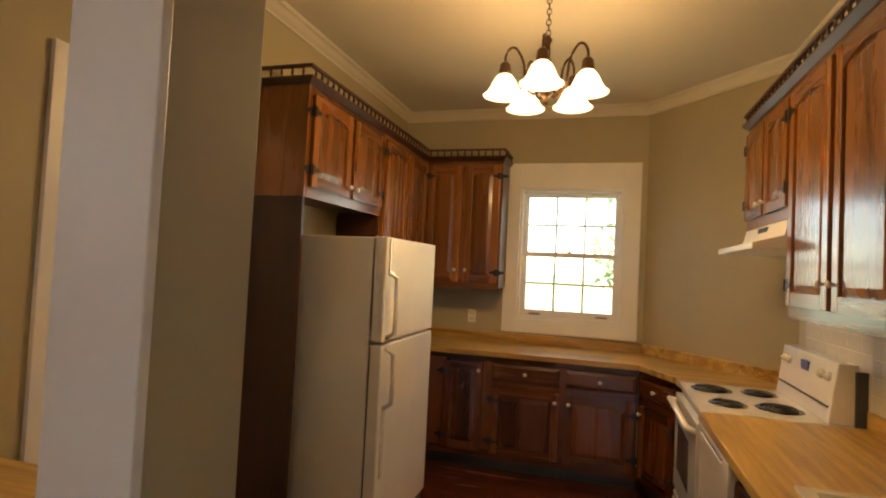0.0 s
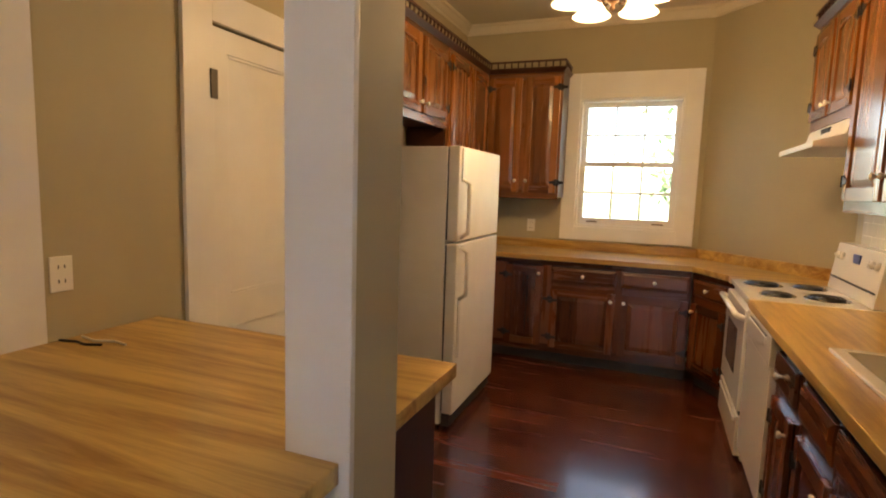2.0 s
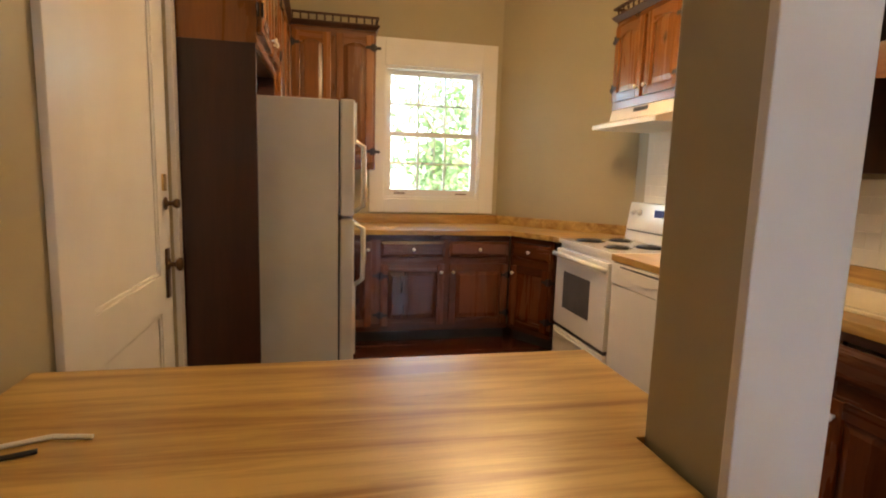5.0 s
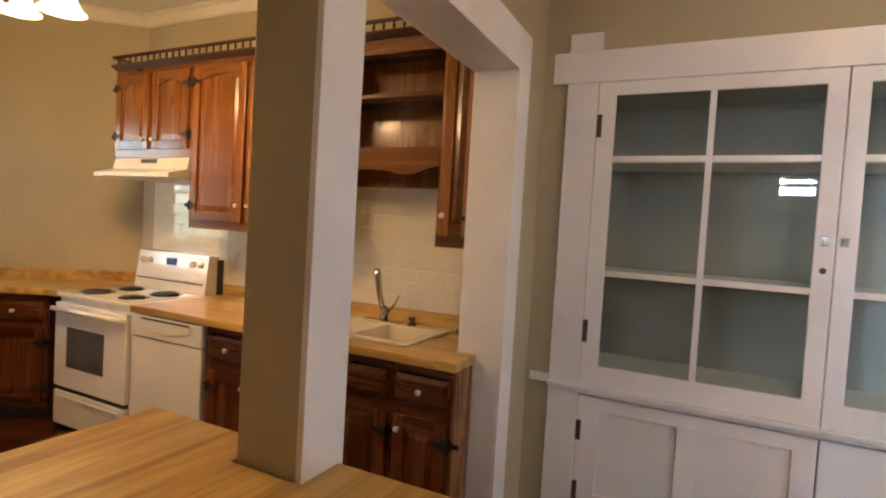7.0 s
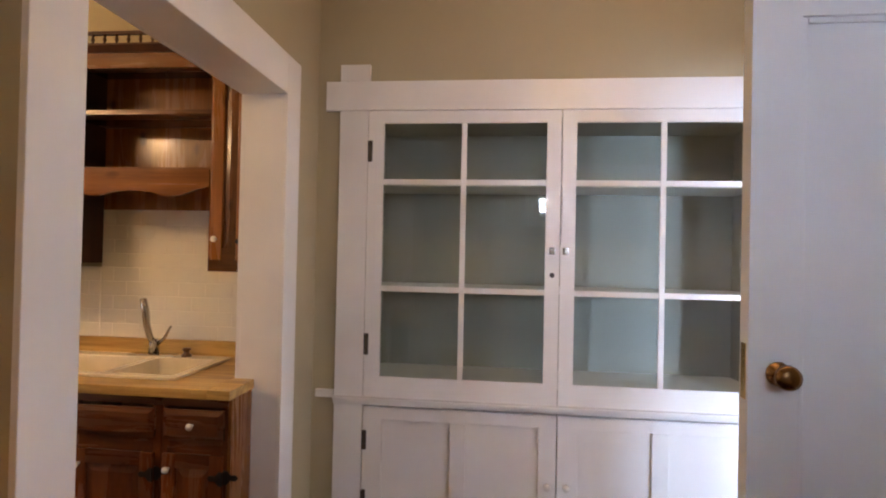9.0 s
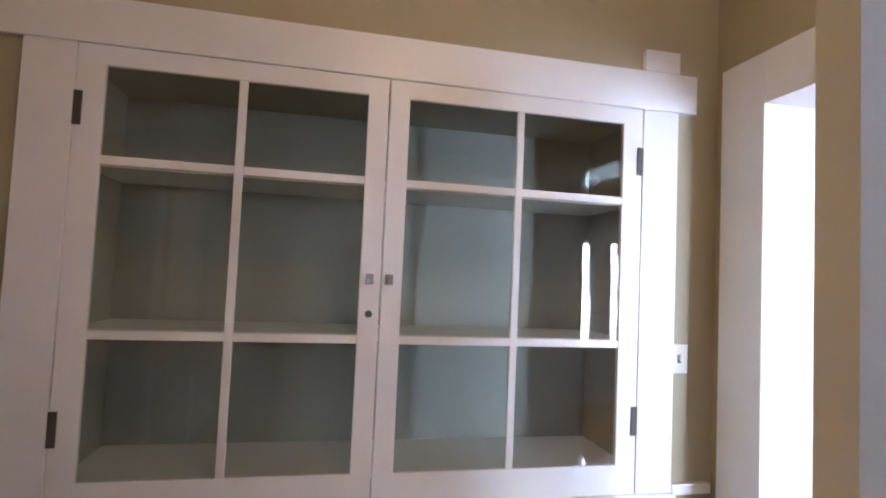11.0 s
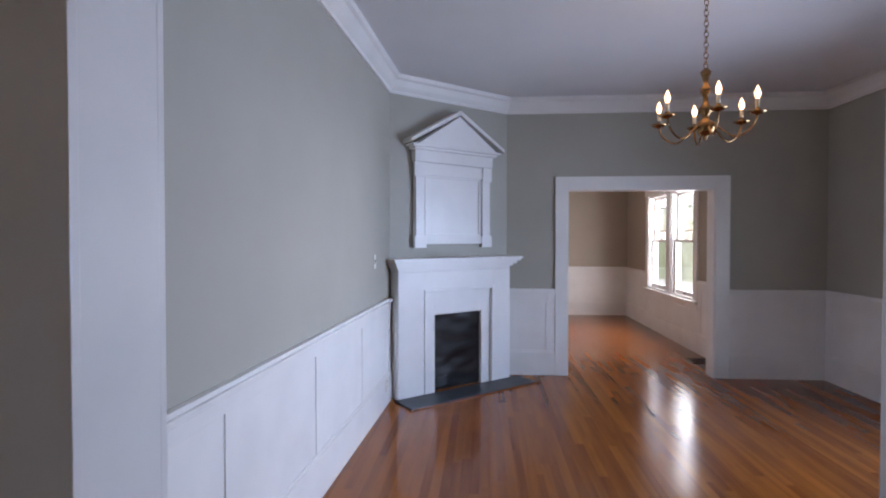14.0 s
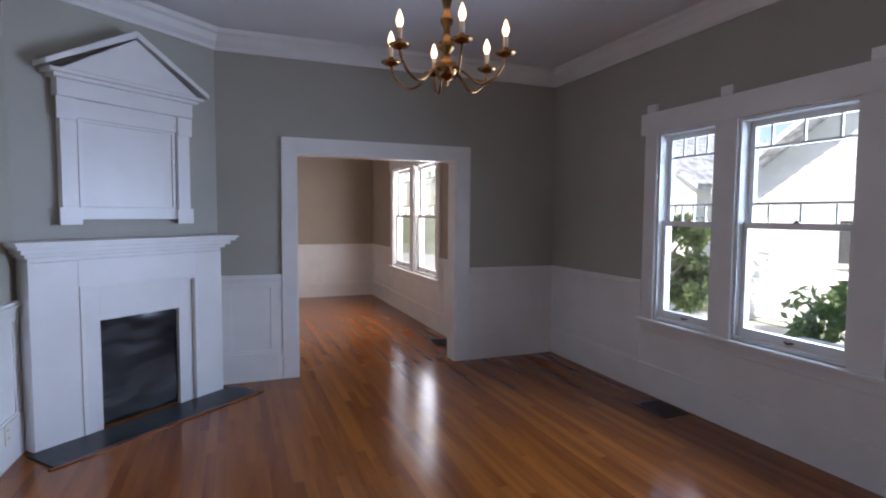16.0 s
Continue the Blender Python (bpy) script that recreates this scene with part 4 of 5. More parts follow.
box(sc, 2.34, 2.41, 1.68, 1.76, 0.916, 0.942)
solo("sponge", sc, mat("green_sponge", (0.05, 0.28, 0.12), 0.9, bump=0.6, bscale=90), "small green scouring sponge on the counter", "sponge", bevel=0.006)

# wall cabinets on the right
upper_unit("wall_cabinet", on_right_wall(2.12, 4.385), 0.785, 1.84, UZ, 2, "short stained pine cabinet above the range hood", d=0.338)
upper_unit("wall_cabinet", on_right_wall(2.12, 3.598), 0.995, 1.385, UZ, 2, "tall stained pine wall cabinet with two doors", d=0.338)
upper_unit("wall_cabinet", on_right_wall(2.12, 1.802), 0.225, 1.385, UZ, 1, "narrow stained pine wall cabinet next to the opening", d=0.338, hs=[1])
sh = thing("open_shelf_unit", on_right_wall(2.12, 2.602), "open stained pine shelf unit with a scalloped valance over the sink", "shelf")
SW = 0.799
part("back_board", B((0.001, SW - 0.001, 0.326, 0.338, 1.70, UZ)), PINE, sh)
part("top_board", B((0.001, SW - 0.001, 0.0, 0.3255, UZ - 0.02, UZ)), PINEH, sh)
part("shelf", B((0.002, SW - 0.002, 0.03, 0.325, 2.15, 2.172)), PINEH, sh)
part("shelf", B((0.002, SW - 0.002, 0.02, 0.325, 1.865, 1.887)), PINEH, sh)
part("top_rail", B((0.002, SW - 0.002, 0.0, 0.019, 2.37, UZ - 0.0205)), PINEH, sh)
bm = bmesh.new()
n = 32
low = [(SW * i / n * 0.996 + 0.002, 1.765 + 0.022 * math.cos(4 * math.pi * i / n) - 0.018 * (abs(i / n - 0.5) < 0.13) * math.cos((i / n - 0.5) / 0.13 * math.pi / 2)) for i in range(n + 1)]
extrude_xz(bm, low + [(SW - 0.002, 1.872), (0.002, 1.872)], 0.0, 0.019)
part("valance", bm, PINEH, sh, "light scalloped pine valance board")
gallery("gallery_rail", [(2.119, Y2 + 0.01), (2.119, 4.386), (XR - 0.01, 4.386)], UZ + 0.001)

# range hood
hd = thing("range_hood", on_right_wall(1.97, 4.375), "cream enamel range hood under the short cabinet", "range hood")
bm = bmesh.new()
prof = [(0.0, 1.695), (0.0, 1.725), (0.13, 1.76), (0.15, 1.838), (0.488, 1.838), (0.488, 1.695)]
a = [bm.verts.new((0, y, z)) for y, z in prof]
b = [bm.verts.new((0.765, y, z)) for y, z in prof]
bm.faces.new(a)
bm.faces.new(b[::-1])
for i in range(len(prof)):
    bm.faces.new((a[i], a[(i + 1) % 6], b[(i + 1) % 6], b[i]))
part("body", bm, TEXTURED, hd, bevel=0.004)
part("vent_slots", B(*[(0.30 + i * 0.018, 0.31 + i * 0.018, 0.136, 0.15, 1.80, 1.825) for i in range(9)]), SLOT, hd)

# range
rg = thing("electric_range", on_right_wall(1.775, 4.395), "white freestanding electric coil range", "stove")
RW = 0.757
part("body", B((0.003, RW - 0.003, 0.025, 0.66, 0.03, 0.885)), ENAMEL, rg)
part("cooktop", B((0, RW, 0.0, 0.675, 0.886, 0.915)), ENAMEL, rg, bevel=0.006)
part("oven_door", B((0.012, RW - 0.012, -0.012, 0.0245, 0.30, 0.85)), ENAMEL, rg, bevel=0.006)
part("oven_window", B((0.15, RW - 0.22, -0.0145, -0.011, 0.44, 0.70)), DARKGL, rg, "grey oven window")
part("drawer", B((0.012, RW - 0.012, -0.010, 0.0245, 0.05, 0.27)), ENAMEL, rg, bevel=0.006)
part("drawer_grip", B((0.06, RW - 0.06, -0.022, -0.0105, 0.225, 0.245)), ENAMEL, rg, bevel=0.004)
part("gap_shadow", B((0.02, RW - 0.02, 0.0, 0.0245, 0.274, 0.296)), SLOT, rg)
bm = bmesh.new()
tube(bm, [(0.03, -0.01, 0.80), (0.05, -0.05, 0.815), (RW - 0.05, -0.05, 0.815), (RW - 0.03, -0.01, 0.80)], 0.017, 8)
part("handle", bm, ENAMEL, rg, smooth=True)
bm = bmesh.new()
pr = [(0.525, 0.9155), (0.548, 1.10), (0.562, 1.19), (0.64, 1.19), (0.68, 0.9155)]
a = [bm.verts.new((0.005, y, z)) for y, z in pr]
b = [bm.verts.new((RW - 0.005, y, z)) for y, z in pr]
bm.faces.new(a)
bm.faces.new(b[::-1])
for i in range(5):
    bm.faces.new((a[i], a[(i + 1) % 5], b[(i + 1) % 5], b[i]))
bg = part("backguard", bm, ENAMEL, rg, bevel=0.006)
# thin black block added as the dark void behind the backguard's near end
part("rear_gap_block", B((RW - 0.004, RW + 0.008, 0.625, 0.675, 0.9157, 1.16)), SLOT, rg, "black block put in for the dark gap behind the backguard")
part("trim_line", B((0.03, RW - 0.03, 0.5285, 0.538, 0.985, 0.993)), SLOT, rg)
for x in (0.07, 0.15, RW - 0.15, RW - 0.07):
    bm = bmesh.new()
    lathe(bm, [(0.022, 0), (0.020, 0.016), (0.006, 0.018), (0.005, 0.026), (0, 0.026)], 12)
    k = part("control_knob", bm, ENAMEL, rg, smooth=True)
    k.matrix_local = pose(x, 0.550, 1.12, 80, 0, 0)
k = part("clock", B((0.33, 0.43, 0.545, 0.556, 1.10, 1.15)), BLUE, rg, "small blue clock display")
for x, y, r in ((0.19, 0.15, 0.095), (0.55, 0.16, 0.078), (0.19, 0.39, 0.078), (0.55, 0.39, 0.095)):
    bm = bmesh.new()
    lathe(bm, [(r + 0.012, 0.9155), (r + 0.012, 0.919), (r, 0.917), (0.0, 0.916)], 20, (x, y, 0))
    bn = part("burner", bm, CHROME, rg, smooth=True)
    bm = bmesh.new()
    turns = 4
    tube(bm, [(x + (0.015 + (r - 0.018) * i / 72) * math.cos(2 * math.pi * turns * i / 72), y + (0.015 + (r - 0.018) * i / 72) * math.sin(2 * math.pi * turns * i / 72), 0.923) for i in range(73)], 0.0065, 5)
    part("coil", bm, COIL, bn, "black coil element")

# dishwasher
dwm = thing("dishwasher", on_right_wall(1.80, 3.622), "white built-in dishwasher under the counter", "dishwasher")
part("body", B((0.004, 0.606, 0.02, 0.58, 0.02, 0.872)), ENAMEL, dwm)
part("door", B((0.004, 0.606, -0.025, 0.0195, 0.12, 0.735)), ENAMEL, dwm, bevel=0.004)
part("control_panel", B((0.004, 0.606, -0.032, 0.0195, 0.742, 0.868)), ENAMEL, dwm, bevel=0.006)
bm = bmesh.new()
n = 14
extrude_xz(bm, [(0.09 + 0.43 * i / n, 0.812 - 0.034 * math.sin(math.pi * i / n)) for i in range(n + 1)] + [(0.52, 0.845), (0.09, 0.845)], -0.040, -0.0325)
part("handle", bm, ENAMEL, dwm, bevel=0.003)
part("handle_slot", B((0.10, 0.51, -0.0345, -0.0322, 0.846, 0.856)), SLOT, dwm)
part("toe_kick", B((0.004, 0.606, 0.03, 0.05, 0.0, 0.115)), ENAMEL, dwm)

# refrigerator
fr = thing("refrigerator", on_left_wall(0.245, 3.355), "white top-freezer refrigerator with pebbled sides", "refrigerator")
FW = 0.835
part("cabinet_body", B((0.0, FW, 0.075, 0.70, 0.03, 1.675)), TEXTURED, fr, bevel=0.006)
for nm, z0, z1 in (("freezer_door", 1.135, 1.68), ("fresh_food_door", 0.10, 1.122)):
    d = part(nm, B((0.0, FW, 0.0, 0.066, z0, z1)), TEXTURED, fr, bevel=0.010)
    part("gasket", B((0.008, FW - 0.008, 0.0665, 0.0745, z0 + 0.01, z1 - 0.01)), SLOT, d)
    bm = bmesh.new()
    a, b = (z0 + 0.02, z0 + 0.36) if nm == "freezer_door" else (z1 - 0.33, z1 - 0.02)
    tube(bm, [(0.05, 0.0, a), (0.05, -0.045, a + 0.03), (0.05, -0.048, (a + b) / 2), (0.05, -0.045, b - 0.03), (0.05, 0.0, b)], 0.013, 8)
    part("handle", bm, ENAMEL, d, smooth=True)
    t0, t1 = (b - 0.02, z1 - 0.01) if nm == "freezer_door" else (z1 - 0.68, a)
    part("handle_trim", B((0.035, 0.065, -0.010, 0.0, t0, t1)), ENAMEL, d, bevel=0.003)
part("grille", B((0.01, FW - 0.01, 0.02, 0.07, 0.02, 0.092)), SLOT, fr)
part("side_bolt", B((-0.004, 0.0, 0.66, 0.68, 1.43, 1.45)), SLOT, fr)
for x in (0.06, FW - 0.06):
    for y in (0.12, 0.62):
        bm = bmesh.new()
        lathe(bm, [(0.02, 0), (0.02, 0.03)], 10, (x, y, 0))
        part("foot", bm, SLOT, fr)

# peninsula and post
PXE, PY0, PY1 = 0.757, 0.83, 1.98
PX_, PW, PYA, PYB = 0.630, 0.149, 1.343, 1.532
pn = thing("peninsula_counter", Matrix.Identity(4), "deep butcher-block laminate peninsula countertop notched round a post", "countertop")
bm = bmesh.new()
prism(bm, [(XL + 0.026, PY0), (PXE, PY0), (PXE, PYA - 0.016), (PX_ - 0.002, PYA - 0.016), (PX_ - 0.002, PYB + 0.002), (PXE, PYB + 0.002), (PXE, PY1), (XL + 0.026, PY1)], 0.872, 0.915)
part("top", bm, TOP, pn, bevel=0.003)
pc = thing("base_cabinet", Matrix.Identity(4), "dark stained pine peninsula base cabinet", "cabinet", "kitchen base cabinets")
part("body", B((XL + 0.03, 0.71, PYB + 0.005, PY1 - 0.05, 0.09, 0.8715)), PINED, pc)
part("bar_panel", B((XL + 0.03, 0.63, PYA + 0.02, PYB, 0.0, 0.8715)), PINED, pc)
part("toe_kick", B((XL + 0.03, 0.69, PYB + 0.01, PY1 - 0.10, 0.0, 0.0895)), SLOT, pc)
po = thing("support_post", Matrix.Identity(4), "square post with white glossy front face and tan painted sides", "post", kind="structure")
part("core", B((PX_ + 0.012, PX_ + PW - 0.003, PYA + 0.004, PYB, 0, HEAD - 0.0255)), TAN, po, bevel=0.003)
part("face_board", B((PX_, PX_ + PW, PYA - 0.014, PYA + 0.0035, 0, HEAD - 0.0255)), WHITE, po, bevel=0.003)
for pts, m_, lb in (([(-0.46, 1.60), (-0.40, 1.615), (-0.35, 1.605), (-0.30, 1.625)], IRON, "thin dark cord lying on the peninsula"), ([(-0.44, 1.66), (-0.36, 1.645), (-0.30, 1.67), (-0.24, 1.66)], PLATE, "thin white cord lying on the peninsula")):
    pl = bmesh.new()
    tube(pl, [(x, y, 0.9195) for x, y in pts], 0.004, 6)
    solo("loose_cord", pl, m_, lb, "cord")


def outlet(name, m, x, z, toggle, label, w=0.072, h=0.115):
    o = thing(name, m, label, "wall plate")
    part("plate", B((x - w / 2, x + w / 2, -0.006, -0.0005, z - h / 2, z + h / 2)), PLATE, o, bevel=0.002)
    if toggle:
        part("toggle", B((x - 0.005, x + 0.005, -0.017, -0.006, z - 0.008, z + 0.014)), PLATE, o)
        part("slot", B((x - 0.008, x + 0.008, -0.0067, -0.0061, z - 0.016, z + 0.016)), SLOT, o)
    else:
        for dz in (-0.024, 0.024):
            part("socket", B((x - 0.012, x - 0.008, -0.0067, -0.0061, z + dz - 0.006, z + dz + 0.006), (x + 0.008, x + 0.012, -0.0067, -0.0061, z + dz - 0.006, z + dz + 0.006)), SLOT, o)
    return o


outlet("outlet", on_window_wall(0, YW), 0.204, 1.12, False, "ivory duplex outlet on the kitchen window wall")
outlet("outlet", on_left_wall(XL, 0), 1.64, 1.125, False, "ivory duplex outlet above the peninsula")
outlet("outlet", on_right_wall(XR - 0.010, 0), -3.40, 1.08, False, "ivory outlet in the tiled backsplash")
outlet("outlet", on_right_wall(XR - 0.010, 0), -1.72, 1.11, False, "ivory outlet on the wall beside the sink")
outlet("light_switch", on_right_wall(XR, 0), 1.10, 1.25, True, "white light switch beside the china cabinet")
outlet("light_switch", IN_M, 3.30, 1.285, True, "white light switch on the dining room wall")
outlet("outlet", IN_M @ pose(0, -0.027, 0), 3.62, 0.20, False, "white outlet low on the wainscot")


# ---------- china cabinet in the breakfast room ----------
cc = thing("china_cabinet", on_right_wall(XR, 0), "white built-in china cabinet with glazed doors above panelled doors", "cabinet")
# local x = -y of the room
CL, CR = -1.128, 0.925
box_in = bmesh.new()
for b in ((CL, CR, 0.42, 0.44, 0.06, 2.22), (CL, CL + 0.02, 0.02, 0.42, 0.06, 2.22), (CR - 0.02, CR, 0.02, 0.42, 0.06, 2.22), (CL + 0.02, CR - 0.02, 0.02, 0.42, 2.20, 2.22), (CL + 0.02, CR - 0.02, 0.02, 0.42, 0.06, 0.09)):
    box(box_in, *b)
part("carcass", box_in, INSIDE, cc)
for z in (0.815, 1.305, 1.865):
    part("shelf", B((CL + 0.021, CR - 0.021, 0.05, 0.419, z - 0.012, z + 0.012)), TRIM2, cc)
part("casing", B((CL - 0.136, CL + 0.018, -0.022, -0.001, 0.0, 2.238)), WHITE, cc, bevel=0.003)
part("casing", B((CR - 0.018, CR + 0.137, -0.022, -0.001, 0.0, 2.238)), WHITE, cc, bevel=0.003)
part("head_casing", B((CL - 0.212, CR + 0.217, -0.026, -0.001, 2.2385, 2.393)), WHITE, cc, bevel=0.003)
for a, b in ((CL - 0.136, CL + 0.024), (CR - 0.018, CR + 0.137)):
    part("casing_ear", B((a, b, -0.026, -0.001, 2.3935, 2.482)), WHITE, cc, bevel=0.003)
for z0, z1 in ((0.690, 0.724), (0.03, 0.11)):
    part("frame_rail", B((CL + 0.0185, CR - 0.0185, -0.004, 0.02, z0, z1)), WHITE, cc)
bm = bmesh.new()
box(bm, CL - 0.137, CR + 0.138, -0.040, -0.0225, 0.700, 0.738)
box(bm, CL - 0.137, CR + 0.138, -0.052, -0.0405, 0.718, 0.738)
part("chair_rail", bm, WHITE, cc, bevel=0.005)


def glazed(parent, a, b, z0, z1, hinge):
    t = 0.022
    s = 0.083
    s2 = 0.072
    xa, xb = (a + s, b - s2) if hinge < 0 else (a + s2, b - s)
    d = part("glazed_door", R((a, b, z0, z1), (xa, xb, GZ0, GZ1), 0, t), WHITE, parent, bevel=0.003)
    d.location = (0, -0.018, 0)
    xm = (xa + xb) / 2
    zz = (1.305, 1.865)
    part("muntin", B((xm - 0.014, xm + 0.014, 0.002, 0.018, GZ0, GZ1)), WHITE, d, bevel=0.003)
    for z in zz:
        for x0, x1 in ((xa, xm - 0.0142), (xm + 0.0142, xb)):
            part("muntin", B((x0, x1, 0.003, 0.017, z - 0.014, z + 0.014)), WHITE, d)
    zs = [GZ0, zz[0] - 0.014, zz[0] + 0.014, zz[1] - 0.014, zz[1] + 0.014, GZ1]
    for j in range(3):
        for x0, x1 in ((xa, xm - 0.014), (xm + 0.014, xb)):
            g = part("pane", B((x0 - 0.003, x1 + 0.003, 0.009, 0.012, zs[2 * j] - 0.003, zs[2 * j + 1] + 0.003)), CGLASS, d)
            g.visible_shadow = False
    hx = a + 0.010 if hinge < 0 else b - 0.010
    for z in (1.012, 2.025):
        part("hinge", B((hx - 0.012, hx + 0.012, -0.006, -0.0005, z - 0.055, z + 0.055)), OLDBR, d, "dark worn hinge")
    return d


ZT0, ZT1, GZ0, GZ1 = 0.726, 2.2375, 0.845, 2.172
gl1 = glazed(cc, CL + 0.02, -0.108, ZT0, ZT1, -1)
gl2 = glazed(cc, -0.103, CR - 0.02, ZT0, ZT1, 1)
for d, x in ((gl1, -0.146), (gl2, -0.078)):
    bm = bmesh.new()
    box(bm, -0.014, 0.014, -0.004, 0, -0.018, 0.018)
    box(bm, -0.006, 0.006, -0.016, -0.004, -0.006, 0.006)
    k = part("latch", bm, CHROME, d)
    k.location = (x, -0.0005, 1.518)
bm = bmesh.new()
lathe(bm, [(0.013, 0), (0.013, 0.003), (0, 0.003)], 12)
k = part("keyhole", bm, SLOT, gl1)
k.matrix_local = pose(-0.144, 0.0, 1.395, 90, 0, 0)
for a, b, hinge in ((CL + 0.02, -0.108, -1), (-0.103, CR - 0.02, 1)):
    w = b - a
    o = part("panelled_door", R((0, w, 0, 0.575), (0.103, w - 0.09, 0.085, 0.508), 0, 0.022), WHITE, cc, bevel=0.003)
    part("middle_stile", B((w / 2 - 0.041, w / 2 + 0.041, 0.0005, 0.0215, 0.0855, 0.5075)), WHITE, o, bevel=0.003)
    for p0, p1 in ((0.1035, w / 2 - 0.0415), (w / 2 + 0.0415, w - 0.0905)):
        part("panel", B((p0, p1, 0.014, 0.018, 0.0855, 0.5075)), WHITE, o)
    o.location = (a, -0.018, 0.112)
    hx = 0.010 if hinge < 0 else w - 0.010
    for z in (0.09, 0.40):
        part("hinge", B((hx - 0.012, hx + 0.012, -0.006, -0.0005, z - 0.05, z + 0.05)), OLDBR, o)
    bm = bmesh.new()
    lathe(bm, [(0.011, 0), (0.009, 0.014), (0.018, 0.024), (0.017, 0.034), (0, 0.038)], 12)
    k = part("knob", bm, PORC, o, smooth=True)
    k.matrix_local = pose(w - 0.045 if hinge < 0 else 0.045, 0.0, 0.222, 90, 0, 0)
rl = thing("chair_rail_trim", Matrix.Identity(4), "white chair rail between china cabinet and room corners", "chair rail", kind="structure")
part("rail", B((XR - 0.028, XR - 0.001, 1.267, Y1 - 0.026, 0.725, 0.765)), WHITE, rl, bevel=0.004)
part("rail", B((XR - 0.028, XR - 0.001, YB + 0.025, -1.064, 0.725, 0.765)), WHITE, rl, bevel=0.004)

# ---------- fireplace ----------
fp = thing("fireplace_mantel", FPM, "white painted wooden mantelpiece with stepped shelf", "fireplace")
c = FPC
MW = 0.66
D = -0.145
part("pilaster", B((c - MW - 0.05, c - 0.43, D, -0.002, 0, 1.16)), WHITE, fp, bevel=0.004)
part("pilaster", B((c + 0.43, c + MW, D, -0.002, 0, 1.16)), WHITE, fp, bevel=0.004)
part("frieze", B((c - 0.43, c + 0.43, D, -0.002, 0.99, 1.16)), WHITE, fp)
part("surround_side", B((c - 0.4295, c - 0.29, D + 0.028, -0.002, 0, 0.9895)), WHITE, fp)
part("surround_side", B((c + 0.29, c + 0.4295, D + 0.028, -0.002, 0, 0.9895)), WHITE, fp)
part("surround_top", B((c - 0.2895, c + 0.2895, D + 0.028, -0.002, 0.745, 0.9895)), WHITE, fp)
part("inner_bead", B((c - 0.4295, c + 0.4295, D - 0.012, D + 0.0275, 0.965, 0.9895), (c + 0.405, c + 0.4295, D - 0.010, D + 0.0275, 0, 0.9645), (c - 0.4295, c - 0.405, D - 0.010, D + 0.0275, 0, 0.9645)), WHITE, fp, bevel=0.004)
bm = bmesh.new()
for o_, z0, z1 in ((0.0, 1.1605, 1.19), (0.025, 1.1905, 1.215), (0.055, 1.2155, 1.245), (0.085, 1.2455, 1.268)):
    box(bm, c - MW - 0.05 - o_, c + MW + o_, D - o_, -0.002, z0, z1)
part("shelf_moulding", bm, WHITE, fp, bevel=0.006)
part("shelf", B((c - MW - 0.15, c + MW + 0.10, D - 0.10, -0.002, 1.2685, 1.29)), WHITE, fp, bevel=0.004)
cov = thing("firebox_cover", FPM, "black plastic sheet covering the firebox opening", "cover")
bm = bmesh.new()
nx, nz = 14, 22
vs = [[bm.verts.new((c - 0.285 + 0.57 * i / nx, D + 0.055 + 0.007 * noise.noise(Vector((i * 0.22, j * 0.33, 3))) + 0.007 * noise.noise(Vector((i * 0.16, j * 0.62, 8))), 0.012 + 0.725 * j / nz)) for i in range(nx + 1)] for j in range(nz + 1)]
for j in range(nz):
    for i in range(nx):
        bm.faces.new((vs[j][i], vs[j][i + 1], vs[j + 1][i + 1], vs[j + 1][i]))
part("sheet", bm, FIREBLK, cov, smooth=True)
part("backing", B((c - 0.288, c + 0.288, D + 0.085, D + 0.10, 0.012, 0.742)), FIREBLK, cov)
ht = solo("hearth_slab", B((c - 0.76, c + 0.76, D - 0.30, D - 0.003, 0.001, 0.014)), SLATE, "black slate hearth slab set in the floor", "hearth", bevel=0.003)
ht.matrix_world = FPM
hb = solo("hearth_border", B((c - 0.785, c + 0.785, D - 0.325, D - 0.3005, 0.001, 0.010)), OAK, "oak border strip round the hearth", "floor trim", "structure")
hb.matrix_world = FPM
om = thing("overmantel", FPM, "white painted overmantel panel with a pediment", "overmantel")
OW = 0.46
part("field_panel", B((c - 0.36, c + 0.36, -0.022, -0.002, 1.47, 2.12)), WHITE, om)
part("pilaster", B((c - OW, c - 0.36, -0.055, -0.002, 1.385, 2.20)), WHITE, om, bevel=0.003)
part("pilaster", B((c + 0.36, c + OW, -0.055, -0.002, 1.385, 2.20)), WHITE, om, bevel=0.003)
for s in (-1, 1):
    part("foot_block", B((c + s * OW - 0.115 if s > 0 else c - OW - 0.02, c + OW + 0.02 if s > 0 else c - OW + 0.115, -0.062, -0.0555, 1.385, 1.50)), WHITE, om, bevel=0.003)
    part("shoulder_block", B((c + s * OW - 0.10 if s > 0 else c - OW - 0.02, c + OW + 0.02 if s > 0 else c - OW + 0.10, -0.062, -0.0555, 2.06, 2.20)), WHITE, om, bevel=0.003)
part("bottom_rail", B((c - 0.3595, c + 0.3595, -0.045, -0.0225, 1.42, 1.50)), WHITE, om, bevel=0.003)
part("top_rail", B((c - 0.3595, c + 0.3595, -0.045, -0.0225, 2.08, 2.1995)), WHITE, om, bevel=0.003)
part("panel_bead", B((c - 0.345, c - 0.325, -0.035, -0.0225, 1.52, 2.07), (c + 0.325, c + 0.345, -0.035, -0.0225, 1.52, 2.07), (c - 0.345, c + 0.345, -0.035, -0.0225, 1.501, 1.52), (c - 0.345, c + 0.345, -0.035, -0.0225, 2.06, 2.0795)), WHITE, om, bevel=0.003)
